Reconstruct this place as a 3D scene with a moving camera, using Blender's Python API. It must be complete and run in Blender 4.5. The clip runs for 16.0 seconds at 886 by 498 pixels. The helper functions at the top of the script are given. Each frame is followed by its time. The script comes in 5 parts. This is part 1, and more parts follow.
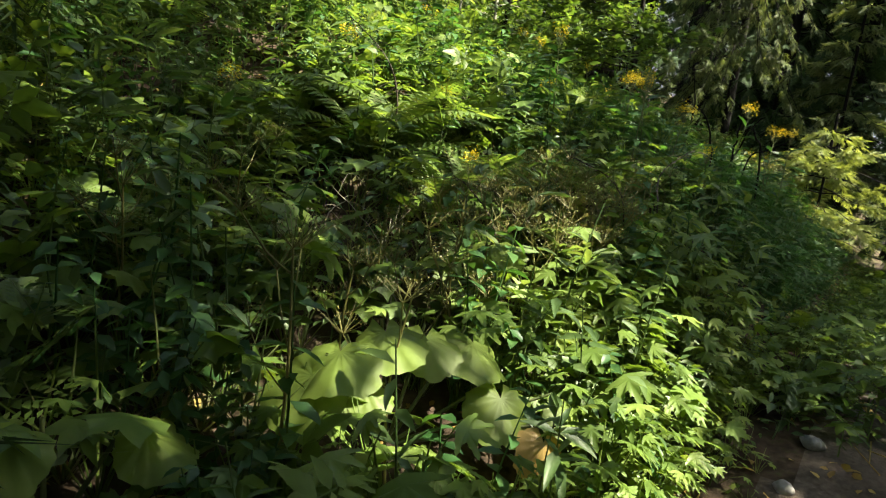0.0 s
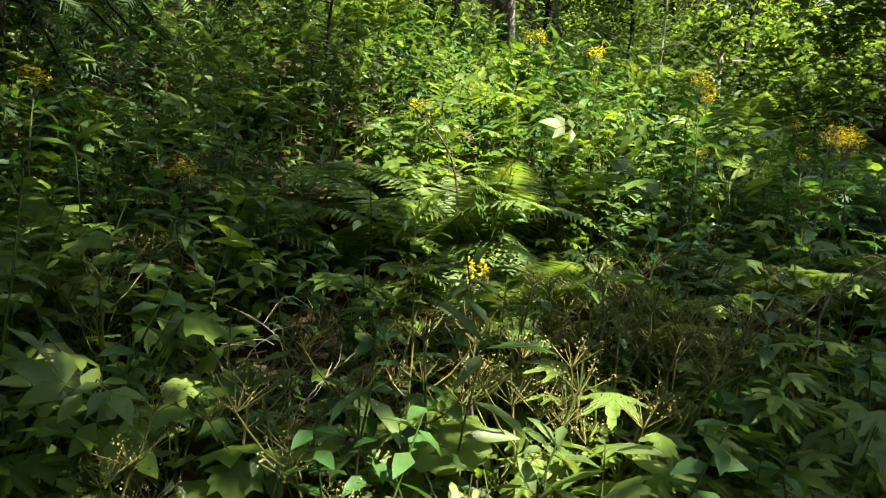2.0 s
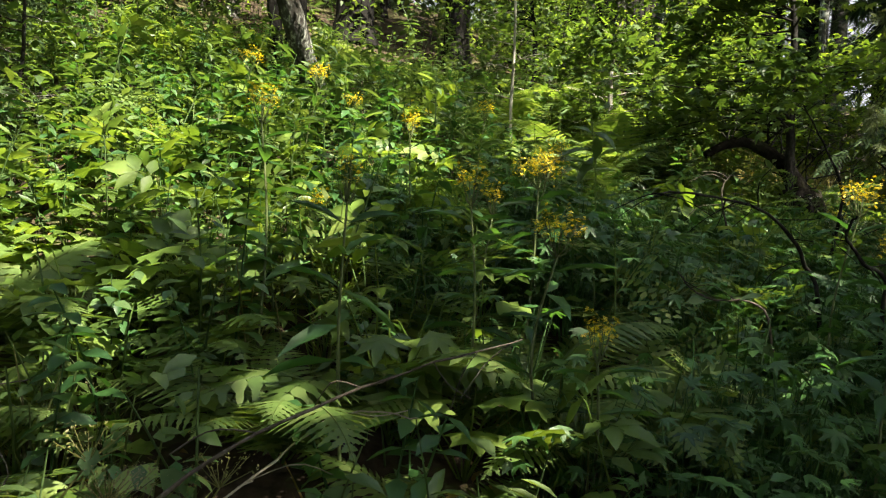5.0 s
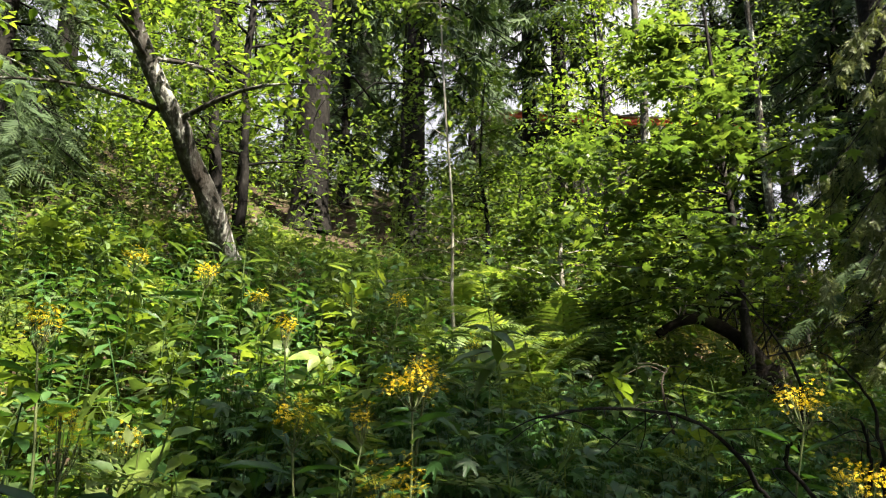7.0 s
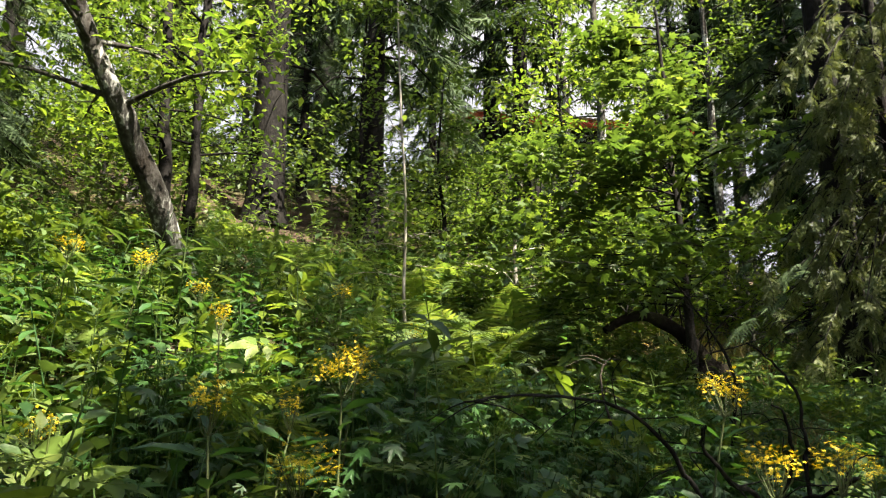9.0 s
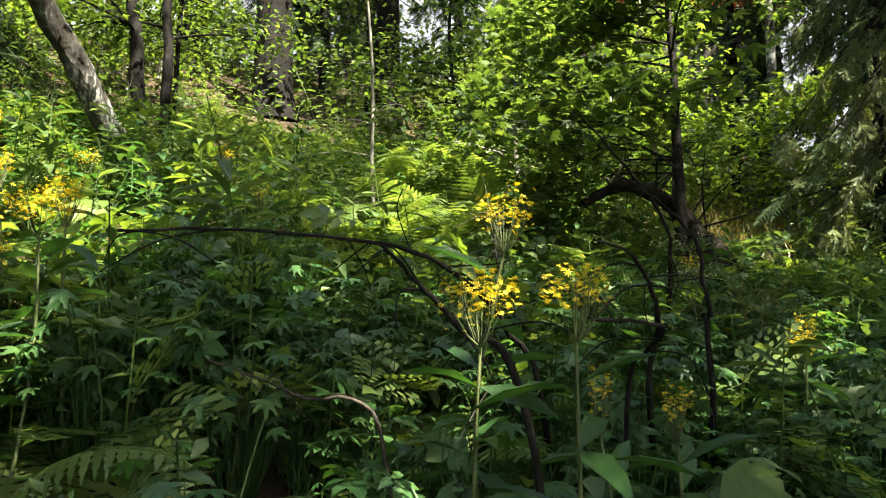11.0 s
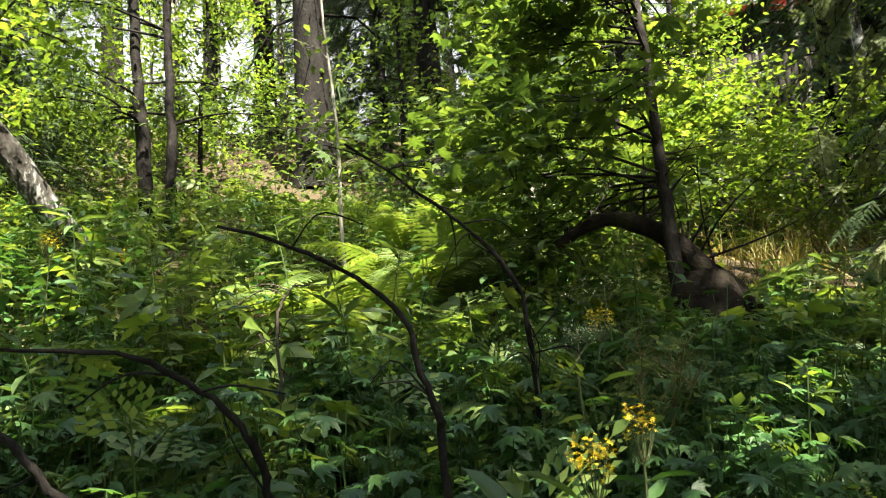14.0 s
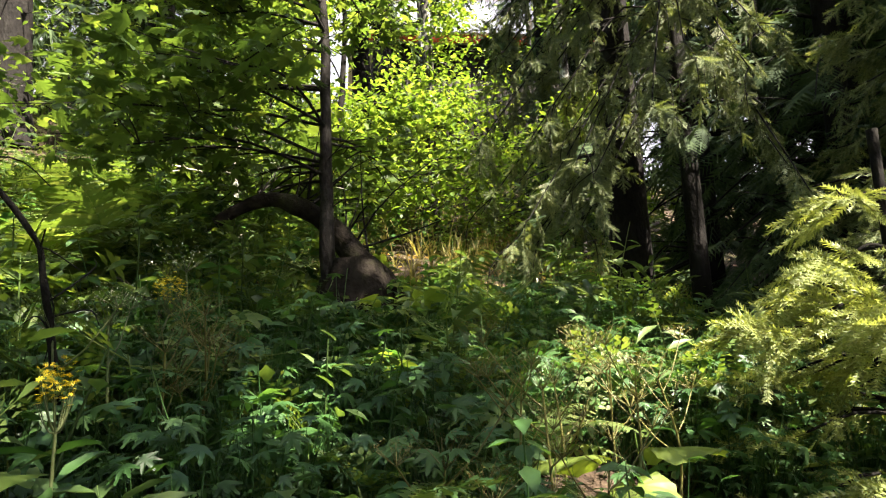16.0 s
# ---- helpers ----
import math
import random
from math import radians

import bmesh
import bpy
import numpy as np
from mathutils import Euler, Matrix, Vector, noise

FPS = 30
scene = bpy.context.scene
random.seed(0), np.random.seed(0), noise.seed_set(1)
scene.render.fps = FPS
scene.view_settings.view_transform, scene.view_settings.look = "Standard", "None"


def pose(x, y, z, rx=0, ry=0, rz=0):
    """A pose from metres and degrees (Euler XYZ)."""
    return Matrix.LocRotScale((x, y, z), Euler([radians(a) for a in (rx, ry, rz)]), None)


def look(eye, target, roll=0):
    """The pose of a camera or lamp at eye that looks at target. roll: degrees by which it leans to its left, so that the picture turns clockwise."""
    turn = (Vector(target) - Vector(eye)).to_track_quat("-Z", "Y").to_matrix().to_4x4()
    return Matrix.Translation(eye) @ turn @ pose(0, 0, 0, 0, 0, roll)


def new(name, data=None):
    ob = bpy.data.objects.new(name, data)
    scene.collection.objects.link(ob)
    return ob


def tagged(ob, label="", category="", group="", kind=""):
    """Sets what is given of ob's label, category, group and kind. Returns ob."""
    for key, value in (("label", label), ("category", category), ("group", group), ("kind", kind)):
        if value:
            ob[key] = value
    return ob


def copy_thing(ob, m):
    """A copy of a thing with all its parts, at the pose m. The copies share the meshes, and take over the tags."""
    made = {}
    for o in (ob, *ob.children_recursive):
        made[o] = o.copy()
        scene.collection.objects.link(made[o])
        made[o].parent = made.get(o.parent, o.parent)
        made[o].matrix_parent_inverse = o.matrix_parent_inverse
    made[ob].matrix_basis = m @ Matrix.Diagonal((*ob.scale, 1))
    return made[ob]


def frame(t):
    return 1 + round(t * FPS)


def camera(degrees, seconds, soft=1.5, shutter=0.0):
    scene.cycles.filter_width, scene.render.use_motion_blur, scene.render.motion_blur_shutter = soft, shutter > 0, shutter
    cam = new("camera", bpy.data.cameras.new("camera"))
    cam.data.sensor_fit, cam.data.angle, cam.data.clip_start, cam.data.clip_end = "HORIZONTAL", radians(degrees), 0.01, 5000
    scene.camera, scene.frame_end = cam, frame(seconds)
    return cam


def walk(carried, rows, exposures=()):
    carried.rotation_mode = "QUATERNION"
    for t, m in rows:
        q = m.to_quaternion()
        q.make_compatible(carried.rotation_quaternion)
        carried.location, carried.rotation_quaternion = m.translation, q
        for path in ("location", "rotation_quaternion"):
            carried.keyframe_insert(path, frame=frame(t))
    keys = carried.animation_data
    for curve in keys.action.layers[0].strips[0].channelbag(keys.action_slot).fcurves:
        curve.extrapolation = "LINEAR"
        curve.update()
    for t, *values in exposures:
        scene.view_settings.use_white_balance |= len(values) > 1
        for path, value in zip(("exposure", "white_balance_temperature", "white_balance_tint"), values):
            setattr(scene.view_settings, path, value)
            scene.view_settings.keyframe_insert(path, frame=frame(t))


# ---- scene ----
cam = camera(67.0, 16.0, soft=1.2)
PATH = [
    (0, (-0.271, -3.269, 0.766), (0.046, -1.316, 0.471), 8.0),
    (0.5, (0.019, -3.048, 0.842), (0.157, -1.059, 0.675), 7.8),
    (1, (0.252, -2.818, 0.864), (0.159, -0.827, 0.704), 7.3),
    (1.5, (0.462, -2.506, 0.943), (0.116, -0.543, 0.785), 6.5),
    (2, (0.759, -2.212, 0.991), (0.264, -0.282, 0.82), 6.0),
    (2.5, (1.022, -1.895, 1.006), (0.542, 0.04, 0.841), 6.0),
    (3, (1.277, -1.615, 1.042), (0.816, 0.325, 0.881), 6.0),
    (3.5, (1.594, -1.389, 1.108), (1.167, 0.558, 0.952), 6.1),
    (3.7, (1.712, -1.296, 1.106), (1.295, 0.653, 0.947), 6.2),
    (5.8, (2.463, -0.425, 1.378), (1.761, 1.441, 1.538), -0.1),
    (6, (2.503, -0.368, 1.391), (1.78, 1.472, 1.692), -0.2),
    (6.5, (2.563, -0.254, 1.429), (1.854, 1.567, 1.856), -0.3),
    (7, (2.545, -0.183, 1.451), (2.03, 1.699, 1.886), 0.3),
    (7.5, (2.55, -0.205, 1.466), (2.077, 1.689, 1.902), 0.5),
    (8, (2.531, -0.184, 1.457), (2.114, 1.723, 1.895), 0.7),
    (8.5, (2.557, -0.166, 1.448), (2.139, 1.74, 1.887), 0.7),
    (9, (2.635, -0.145, 1.412), (2.228, 1.764, 1.846), 0.5),
    (9.5, (2.765, -0.057, 1.308), (2.356, 1.884, 1.563), 0.5),
    (9.7, (2.814, -0.013, 1.287), (2.416, 1.937, 1.484), 0.5),
    (11.8, (3.73, 0.936, 1.244), (2.667, 2.622, 1.409), -2.9),
    (12, (3.789, 0.974, 1.241), (2.598, 2.571, 1.422), -3.7),
    (12.5, (4.004, 1.19, 1.222), (2.7, 2.696, 1.405), -3.5),
    (13, (4.169, 1.503, 1.228), (2.881, 3.011, 1.487), -5.5),
    (13.5, (4.256, 1.619, 1.261), (3.004, 3.143, 1.593), -5.3),
    (14, (4.279, 1.762, 1.33), (3.284, 3.466, 1.659), -4.7),
    (14.5, (4.275, 1.835, 1.349), (3.539, 3.668, 1.666), -3.9),
    (15, (4.333, 1.879, 1.322), (3.897, 3.808, 1.624), -3.1),
    (15.5, (4.551, 1.963, 1.281), (4.16, 3.902, 1.579), -3.2),
    (16, (4.832, 2.159, 1.197), (4.465, 4.104, 1.484), -2.9),
]
EXPO = [(0, 2.85, 6500, 10), (3, 2.9, 6500, 8), (6, 2.7, 6500, 15), (9.0, 2.7, 6500, 18), (9.6, 2.95, 6500, 17), (12, 3.15, 6500, 13), (14, 3.2, 6500, 17), (16, 3.25, 6500, 22)]
walk(cam, [(t, look(eye, target, roll)) for t, eye, target, roll in PATH], EXPO)

# ---- light ----
SUN_TO = Vector((0.50, -0.28, 0.82)).normalized()
world = bpy.data.worlds.new("sky")
scene.world = world
world.use_nodes = True
wn = world.node_tree.nodes
sky = wn.new("ShaderNodeTexSky")
sky.sky_type = "NISHITA"
sky.sun_disc = False
sky.dust_density = 3.5
sky.ozone_density = 0.6
sky.sun_elevation = math.asin(SUN_TO.z)
sky.sun_rotation = math.atan2(SUN_TO.x, SUN_TO.y)
world.node_tree.links.new(sky.outputs[0], wn["Background"].inputs[0])
wn["Background"].inputs[1].default_value = 0.085
sun_data = bpy.data.lights.new("sun", "SUN")
sun_data.energy = 5.0
sun_data.angle = radians(0.53)
sun_data.color = (1.0, 0.92, 0.74)
sun = new("sun", sun_data)
sun.matrix_world = look(SUN_TO * 60, (0, 0, 0))


# openings cut in the added canopy, as the spots of the place that the sun reaches: along the trail, up the bank, radius
GAPS_BANK = [(-1.0, 1.2, 0.45), (-0.65, 1.0, 0.52), (-0.45, 0.7, 0.58), (-0.15, 0.75, 0.52), (0.1, 1.15, 0.3), (7.8, 1.45, 0.3), (0.35, 1.2, 0.1), (2.1, 1.2, 0.13), (2.4, 1.5, 0.13), (1.9, 1.0, 0.12), (2.6, 1.9, 0.14), (3.3, 1.5, 0.13), (3.9, 1.7, 0.13), (4.4, 2.0, 0.15), (3.5, 2.3, 0.13), (3.0, 1.2, 0.12), (4.2, 2.6, 0.15), (5.0, 2.7, 0.13), (-0.1, 1.4, 0.15), (5.7, 1.7, 0.18), (6.2, 2.1, 0.16), (4.8, 1.6, 0.14), (1.15, 1.7, 0.12), (1.55, 1.5, 0.12), (-1.3, 2.3, 0.1), (-0.8, 2.8, 0.12), (0.35, 1.75, 0.25), (0.6, 2.05, 0.35), (0.5, 2.5, 0.35), (0.75, 3.1, 0.4), (1.3, 3.2, 0.6), (1.8, 2.75, 0.45), (1.85, 2.3, 0.35),
             (1.3, 4.2, 0.5), (2.0, 3.7, 0.7), (2.1, 4.5, 0.6), (2.6, 3.3, 0.5), (2.9, 3.9, 0.5), (2.2, 5.4, 0.7), (0.3, 7.2, 0.9), (5.4, 4.65, 0.65), (4.5, 4.2, 0.4), (6.7, 5.3, 0.6), (7.3, 7.2, 0.8), (9.1, 8.2, 1.3)]
# the same for crowns and bushes: x, y, z, radius
GAPS_HIGH = [(1.95, 7.75, 3.5, 0.9), (3.7, 8.2, 2.2, 1.25), (4.0, 11.3, 3.0, 1.2), (3.5, 12.5, 3.6, 1.2), (2.3, 9.3, 4.6, 1.4), (3.0, 6.0, 3.3, 0.7), (0.9, 0.9, 1.3, 0.2), (2.0, 1.3, 1.25, 0.12), (1.9, 1.9, 1.5, 0.15), (3.2, 1.7, 1.3, 0.14), (3.0, 2.1, 1.45, 0.1), (1.6, 0.6, 0.9, 0.14), (-4.6, 9.5, 5.2, 2.2), (-3.9, 7.6, 4.0, 1.5), (0.1, 11.8, 5.0, 1.4), (-0.5, 14.2, 5.5, 1.6), (3.0, 10.4, 3.8, 1.5), (5.0, 10.4, 3.6, 1.4), (3.15, 10.6, 4.4, 1.4), (2.5, 5.5, 3.0, 0.75), (2.2, 6.2, 3.6, 0.6), (5.45, 6.2, 2.9, 0.85), (6.0, 6.7, 3.4, 0.7),
             (5.95, 4.7, 1.3, 1.1), (-0.9, 3.6, 4.8, 0.9), (5.3, 4.3, 0.9, 0.4)]


# ---- materials ----
def material(name):
    m = bpy.data.materials.new(name)
    m.use_nodes = True
    nt = m.node_tree
    return m, nt.nodes, nt.links, nt.nodes["Principled BSDF"]


def ramp(nodes, stops):
    r = nodes.new("ShaderNodeValToRGB")
    els = r.color_ramp.elements
    while len(els) < len(stops):
        els.new(0.5)
    for e, (p, c) in zip(els, stops):
        e.position, e.color = p, (*c, 1)
    return r


def noise_tex(nodes, links, scale, detail=4, coords="Object", stretch=None):
    tc = nodes.new("ShaderNodeTexCoord")
    n = nodes.new("ShaderNodeTexNoise")
    n.inputs["Scale"].default_value, n.inputs["Detail"].default_value = scale, detail
    src = tc.outputs[coords]
    if stretch:
        mp = nodes.new("ShaderNodeMapping")
        mp.inputs["Scale"].default_value = stretch
        links.new(src, mp.inputs[0])
        src = mp.outputs[0]
    links.new(src, n.inputs["Vector"])
    return n


def leaf_material(name, dark, mid, light, through_part=0.4, rough=0.47, glow=1.5):
    """Foliage: every leaf its own shade, mottled, letting light through."""
    m, nodes, links, bsdf = material(name)
    geo = nodes.new("ShaderNodeNewGeometry")
    r = ramp(nodes, [(0.0, dark), (0.55, mid), (1.0, light)])
    n = noise_tex(nodes, links, 1.7, 2)
    n2 = noise_tex(nodes, links, 60, 3)
    add = nodes.new("ShaderNodeMath")
    add.operation = "MULTIPLY_ADD"
    links.new(geo.outputs["Random Per Island"], add.inputs[0])
    add.inputs[1].default_value = 0.65
    links.new(n.outputs[0], add.inputs[2])
    sub = nodes.new("ShaderNodeMath")
    sub.operation = "MULTIPLY_ADD"
    links.new(n2.outputs[0], sub.inputs[0])
    sub.inputs[1].default_value = 0.25
    links.new(add.outputs[0], sub.inputs[2])
    off = nodes.new("ShaderNodeMath")
    off.operation = "SUBTRACT"
    links.new(sub.outputs[0], off.inputs[0])
    off.inputs[1].default_value = 0.45
    links.new(off.outputs[0], r.inputs[0])
    links.new(r.outputs[0], bsdf.inputs["Base Color"])
    bsdf.inputs["Roughness"].default_value = rough
    bsdf.inputs["Specular IOR Level"].default_value = 0.42
    tr = nodes.new("ShaderNodeBsdfTranslucent")
    gain = nodes.new("ShaderNodeMix")
    gain.data_type, gain.blend_type = "RGBA", "MULTIPLY"
    gain.inputs["Factor"].default_value = 1.0
    links.new(r.outputs[0], gain.inputs["A"])
    gain.inputs["B"].default_value = (1.22 * glow, 1.15 * glow, 0.45 * glow, 1)
    links.new(gain.outputs["Result"], tr.inputs[0])
    mix = nodes.new("ShaderNodeMixShader")
    mix.inputs[0].default_value = through_part
    links.new(bsdf.outputs[0], mix.inputs[1])
    links.new(tr.outputs[0], mix.inputs[2])
    links.new(mix.outputs[0], nodes["Material Output"].inputs[0])
    return m


def mottled(name, stops, scale, rough=0.85, bump=0.4, stretch=None, fine=None, metal=0.0):
    """Bark, soil, stone: noise at two scales through a ramp, with relief."""
    m, nodes, links, bsdf = material(name)
    n = noise_tex(nodes, links, scale, 8, stretch=stretch)
    f = noise_tex(nodes, links, fine or scale * 7, 5, stretch=stretch)
    mixn = nodes.new("ShaderNodeMath")
    mixn.operation = "MULTIPLY_ADD"
    links.new(f.outputs[0], mixn.inputs[0])
    mixn.inputs[1].default_value = 0.6
    links.new(n.outputs[0], mixn.inputs[2])
    off = nodes.new("ShaderNodeMath")
    off.operation = "SUBTRACT"
    links.new(mixn.outputs[0], off.inputs[0])
    off.inputs[1].default_value = 0.3
    r = ramp(nodes, stops)
    links.new(off.outputs[0], r.inputs[0])
    links.new(r.outputs[0], bsdf.inputs["Base Color"])
    bsdf.inputs["Roughness"].default_value = rough
    bsdf.inputs["Metallic"].default_value = metal
    bsdf.inputs["Specular IOR Level"].default_value = 0.1 if rough >= 0.85 else 0.5
    b = nodes.new("ShaderNodeBump")
    b.inputs["Strength"].default_value, b.inputs["Distance"].default_value = bump, 0.03
    links.new(mixn.outputs[0], b.inputs["Height"])
    links.new(b.outputs[0], bsdf.inputs["Normal"])
    return m


HERB = leaf_material("herb_leaf", (0.028, 0.058, 0.017), (0.068, 0.121, 0.036), (0.136, 0.189, 0.065))
# the green light of canopy shade is put into this leaf colour
NETTLE_SHADE = leaf_material("nettle_shade_leaf", (0.020, 0.062, 0.016), (0.042, 0.112, 0.028), (0.088, 0.170, 0.050), 0.40)
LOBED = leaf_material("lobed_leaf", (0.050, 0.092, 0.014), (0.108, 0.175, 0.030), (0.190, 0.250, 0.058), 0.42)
FERN = leaf_material("fern_leaf", (0.048, 0.089, 0.017), (0.095, 0.158, 0.036), (0.176, 0.221, 0.072), 0.45)
BROAD = leaf_material("broad_leaf", (0.075, 0.125, 0.018), (0.14, 0.20, 0.034), (0.22, 0.27, 0.06), 0.42, 0.55)
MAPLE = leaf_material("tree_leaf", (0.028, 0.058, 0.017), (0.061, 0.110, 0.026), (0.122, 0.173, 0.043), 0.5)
# sunlight put into the leaf colour; crowns in shade take the darker leaf above
SUNLIT_LEAF = leaf_material("sunlit_tree_leaf", (0.046, 0.098, 0.014), (0.100, 0.172, 0.028), (0.180, 0.238, 0.048), 0.55, glow=1.35)
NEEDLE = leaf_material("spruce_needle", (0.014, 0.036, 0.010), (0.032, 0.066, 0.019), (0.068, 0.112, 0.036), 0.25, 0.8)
# pale young needles, raised further with sunlight put into the colour
NEEDLE_NEW_SUNLIT = leaf_material("sunlit_young_spruce_needle", (0.12, 0.155, 0.045), (0.21, 0.26, 0.085), (0.32, 0.36, 0.14), 0.4, 0.5)
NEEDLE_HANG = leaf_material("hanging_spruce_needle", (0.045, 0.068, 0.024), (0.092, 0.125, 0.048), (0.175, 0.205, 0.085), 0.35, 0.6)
DOCK = leaf_material("dock_leaf", (0.040, 0.092, 0.028), (0.070, 0.140, 0.045), (0.115, 0.185, 0.070), 0.35, 0.45)
GRASS = leaf_material("grass_blade", (0.048, 0.079, 0.022), (0.102, 0.137, 0.043), (0.204, 0.179, 0.087), 0.4)
DRY_GRASS = leaf_material("dry_grass_blade", (0.13, 0.13, 0.04), (0.24, 0.22, 0.08), (0.36, 0.32, 0.15), 0.4, glow=1.1)
YELLOW = leaf_material("yellow_petal", (0.62, 0.47, 0.012), (0.78, 0.62, 0.02), (0.85, 0.72, 0.05), 0.3, glow=1.0)
WITHER = leaf_material("withered_leaf", (0.20, 0.12, 0.03), (0.36, 0.25, 0.07), (0.48, 0.38, 0.13), 0.35, glow=1.0)
SEED = leaf_material("seed_umbel", (0.09, 0.095, 0.025), (0.165, 0.16, 0.045), (0.25, 0.235, 0.085), 0.3, glow=1.0)
WHITE = leaf_material("pale_petal", (0.5, 0.52, 0.45), (0.65, 0.66, 0.58), (0.75, 0.75, 0.7), 0.3, glow=0.8)
BARK = mottled("grey_bark", [(0.3, (0.02, 0.017, 0.013)), (0.46, (0.048, 0.046, 0.04)), (0.56, (0.08, 0.08, 0.07)), (0.63, (0.30, 0.31, 0.28)), (0.9, (0.42, 0.43, 0.40))], 5.5, bump=0.9, stretch=(1, 1, 0.5))
# bark darker than real bark: the shade on the trunks is in the colour
SHADED_BARK = mottled("shaded_bark", [(0.3, (0.0042, 0.0040, 0.0035)), (0.6, (0.0112, 0.0106, 0.0090)), (0.9, (0.0350, 0.0350, 0.0300))], 5, bump=0.9, stretch=(1, 1, 0.5))
PALE_BARK = mottled("pale_bark", [(0.2, (0.09, 0.085, 0.065)), (0.5, (0.24, 0.23, 0.19)), (0.8, (0.40, 0.39, 0.34))], 9, bump=0.3, stretch=(1, 1, 0.3))
DEAD = mottled("dead_wood", [(0.25, (0.03, 0.024, 0.018)), (0.55, (0.075, 0.064, 0.05)), (0.85, (0.22, 0.205, 0.175))], 8, bump=0.5, stretch=(1, 1, 0.4))
DRY = mottled("dry_stalk", [(0.25, (0.16, 0.14, 0.10)), (0.55, (0.30, 0.27, 0.20)), (0.85, (0.46, 0.43, 0.35))], 12, bump=0.3, stretch=(1, 1, 0.4))
# dead wood, darkened with the shade on the maple stem and house wall
DARK_DEAD_SHADED = mottled("dark_dead_and_shaded_wood", [(0.3, (0.0070, 0.0066, 0.0057)), (0.6, (0.0190, 0.0178, 0.0155)), (0.85, (0.0520, 0.0510, 0.0440))], 8, bump=0.6, stretch=(1, 1, 0.5))
STEM = mottled("green_stem", [(0.3, (0.05, 0.08, 0.02)), (0.7, (0.12, 0.14, 0.05))], 14, 0.6, 0.1)
SOIL = mottled("forest_soil", [(0.3, (0.02, 0.015, 0.01)), (0.5, (0.05, 0.036, 0.024)), (0.62, (0.05, 0.055, 0.02)), (0.8, (0.11, 0.08, 0.05))], 1.1, 0.95, 0.7, fine=24)
TRAIL = mottled("trodden_earth", [(0.3, (0.04, 0.032, 0.025)), (0.6, (0.085, 0.07, 0.055)), (0.85, (0.15, 0.13, 0.10))], 2.0, 0.95, 0.6, fine=40)
# log and stump: the shade under the maple is put into this colour
MOSSROOT_SHADED = mottled("shaded_mossy_root", [(0.3, (0.007, 0.006, 0.005)), (0.55, (0.017, 0.0145, 0.011)), (0.85, (0.028, 0.031, 0.013))], 4, 0.95, 0.9)
RED = mottled("red_boarding", [(0.3, (0.42, 0.045, 0.012)), (0.7, (0.60, 0.075, 0.02))], 3, 0.7, 0.2, stretch=(1, 1, 0.15))
ROOFING = mottled("corrugated_sheet", [(0.3, (0.36, 0.36, 0.35)), (0.7, (0.58, 0.58, 0.56))], 2, 0.5, 0.1)
STONE = mottled("grey_stone", [(0.25, (0.12, 0.11, 0.10)), (0.55, (0.26, 0.25, 0.23)), (0.8, (0.40, 0.39, 0.36))], 5, 0.9, 0.5)


# ---- mesh building ----
def build_mesh(name, verts, faces, mats, slots=None, smooth=False):
    """One mesh from a vertex array and a list of face arrays (each n x k)."""
    me = bpy.data.meshes.new(name)
    verts = np.ascontiguousarray(verts, dtype=np.float32)
    sizes = np.concatenate([np.full(len(f), f.shape[1]) for f in faces])
    loops = np.concatenate([f.ravel() for f in faces]).astype(np.int32)
    starts = np.concatenate([[0], np.cumsum(sizes)[:-1]]).astype(np.int32)
    me.vertices.add(len(verts))
    me.vertices.foreach_set("co", verts.ravel())
    me.loops.add(len(loops))
    me.loops.foreach_set("vertex_index", loops)
    me.polygons.add(len(sizes))
    me.polygons.foreach_set("loop_start", starts)
    if slots is not None:
        me.polygons.foreach_set("material_index", np.concatenate(slots).astype(np.int32))
    if smooth:
        me.polygons.foreach_set("use_smooth", np.ones(len(sizes), dtype=bool))
    for m in mats:
        me.materials.append(m)
    me.update(calc_edges=True)
    me.validate()
    return me


class Heap:
    """Vertices and faces piled up for one mesh."""

    def __init__(self):
        self.v, self.f, self.s, self.n = [], [], [], 0

    def add(self, verts, faces, slot=0):
        self.v.append(np.asarray(verts, float))
        for f in [faces] if isinstance(faces, np.ndarray) else faces:
            f = np.asarray(f)
            self.f.append(f + self.n)
            self.s.append(np.full(len(f), slot))
        self.n += len(verts)

    def stamp(self, shape, turn, place, slot=0):
        """Copies of a template (verts, tris) under matrices (N,3,3) at places (N,3)."""
        tv, tf = shape
        n, k = len(place), len(tv)
        if n == 0:
            return
        v = np.einsum("nij,kj->nki", turn, tv) + np.asarray(place)[:, None, :]
        f = (tf[None] + (np.arange(n) * k)[:, None, None]).reshape(-1, tf.shape[1])
        self.add(v.reshape(-1, 3), [f], slot)

    def shape(self):
        return np.concatenate(self.v), np.concatenate(self.f)

    def mesh(self, name, mats, smooth=False):
        return build_mesh(name, np.concatenate(self.v), self.f, mats, self.s, smooth)


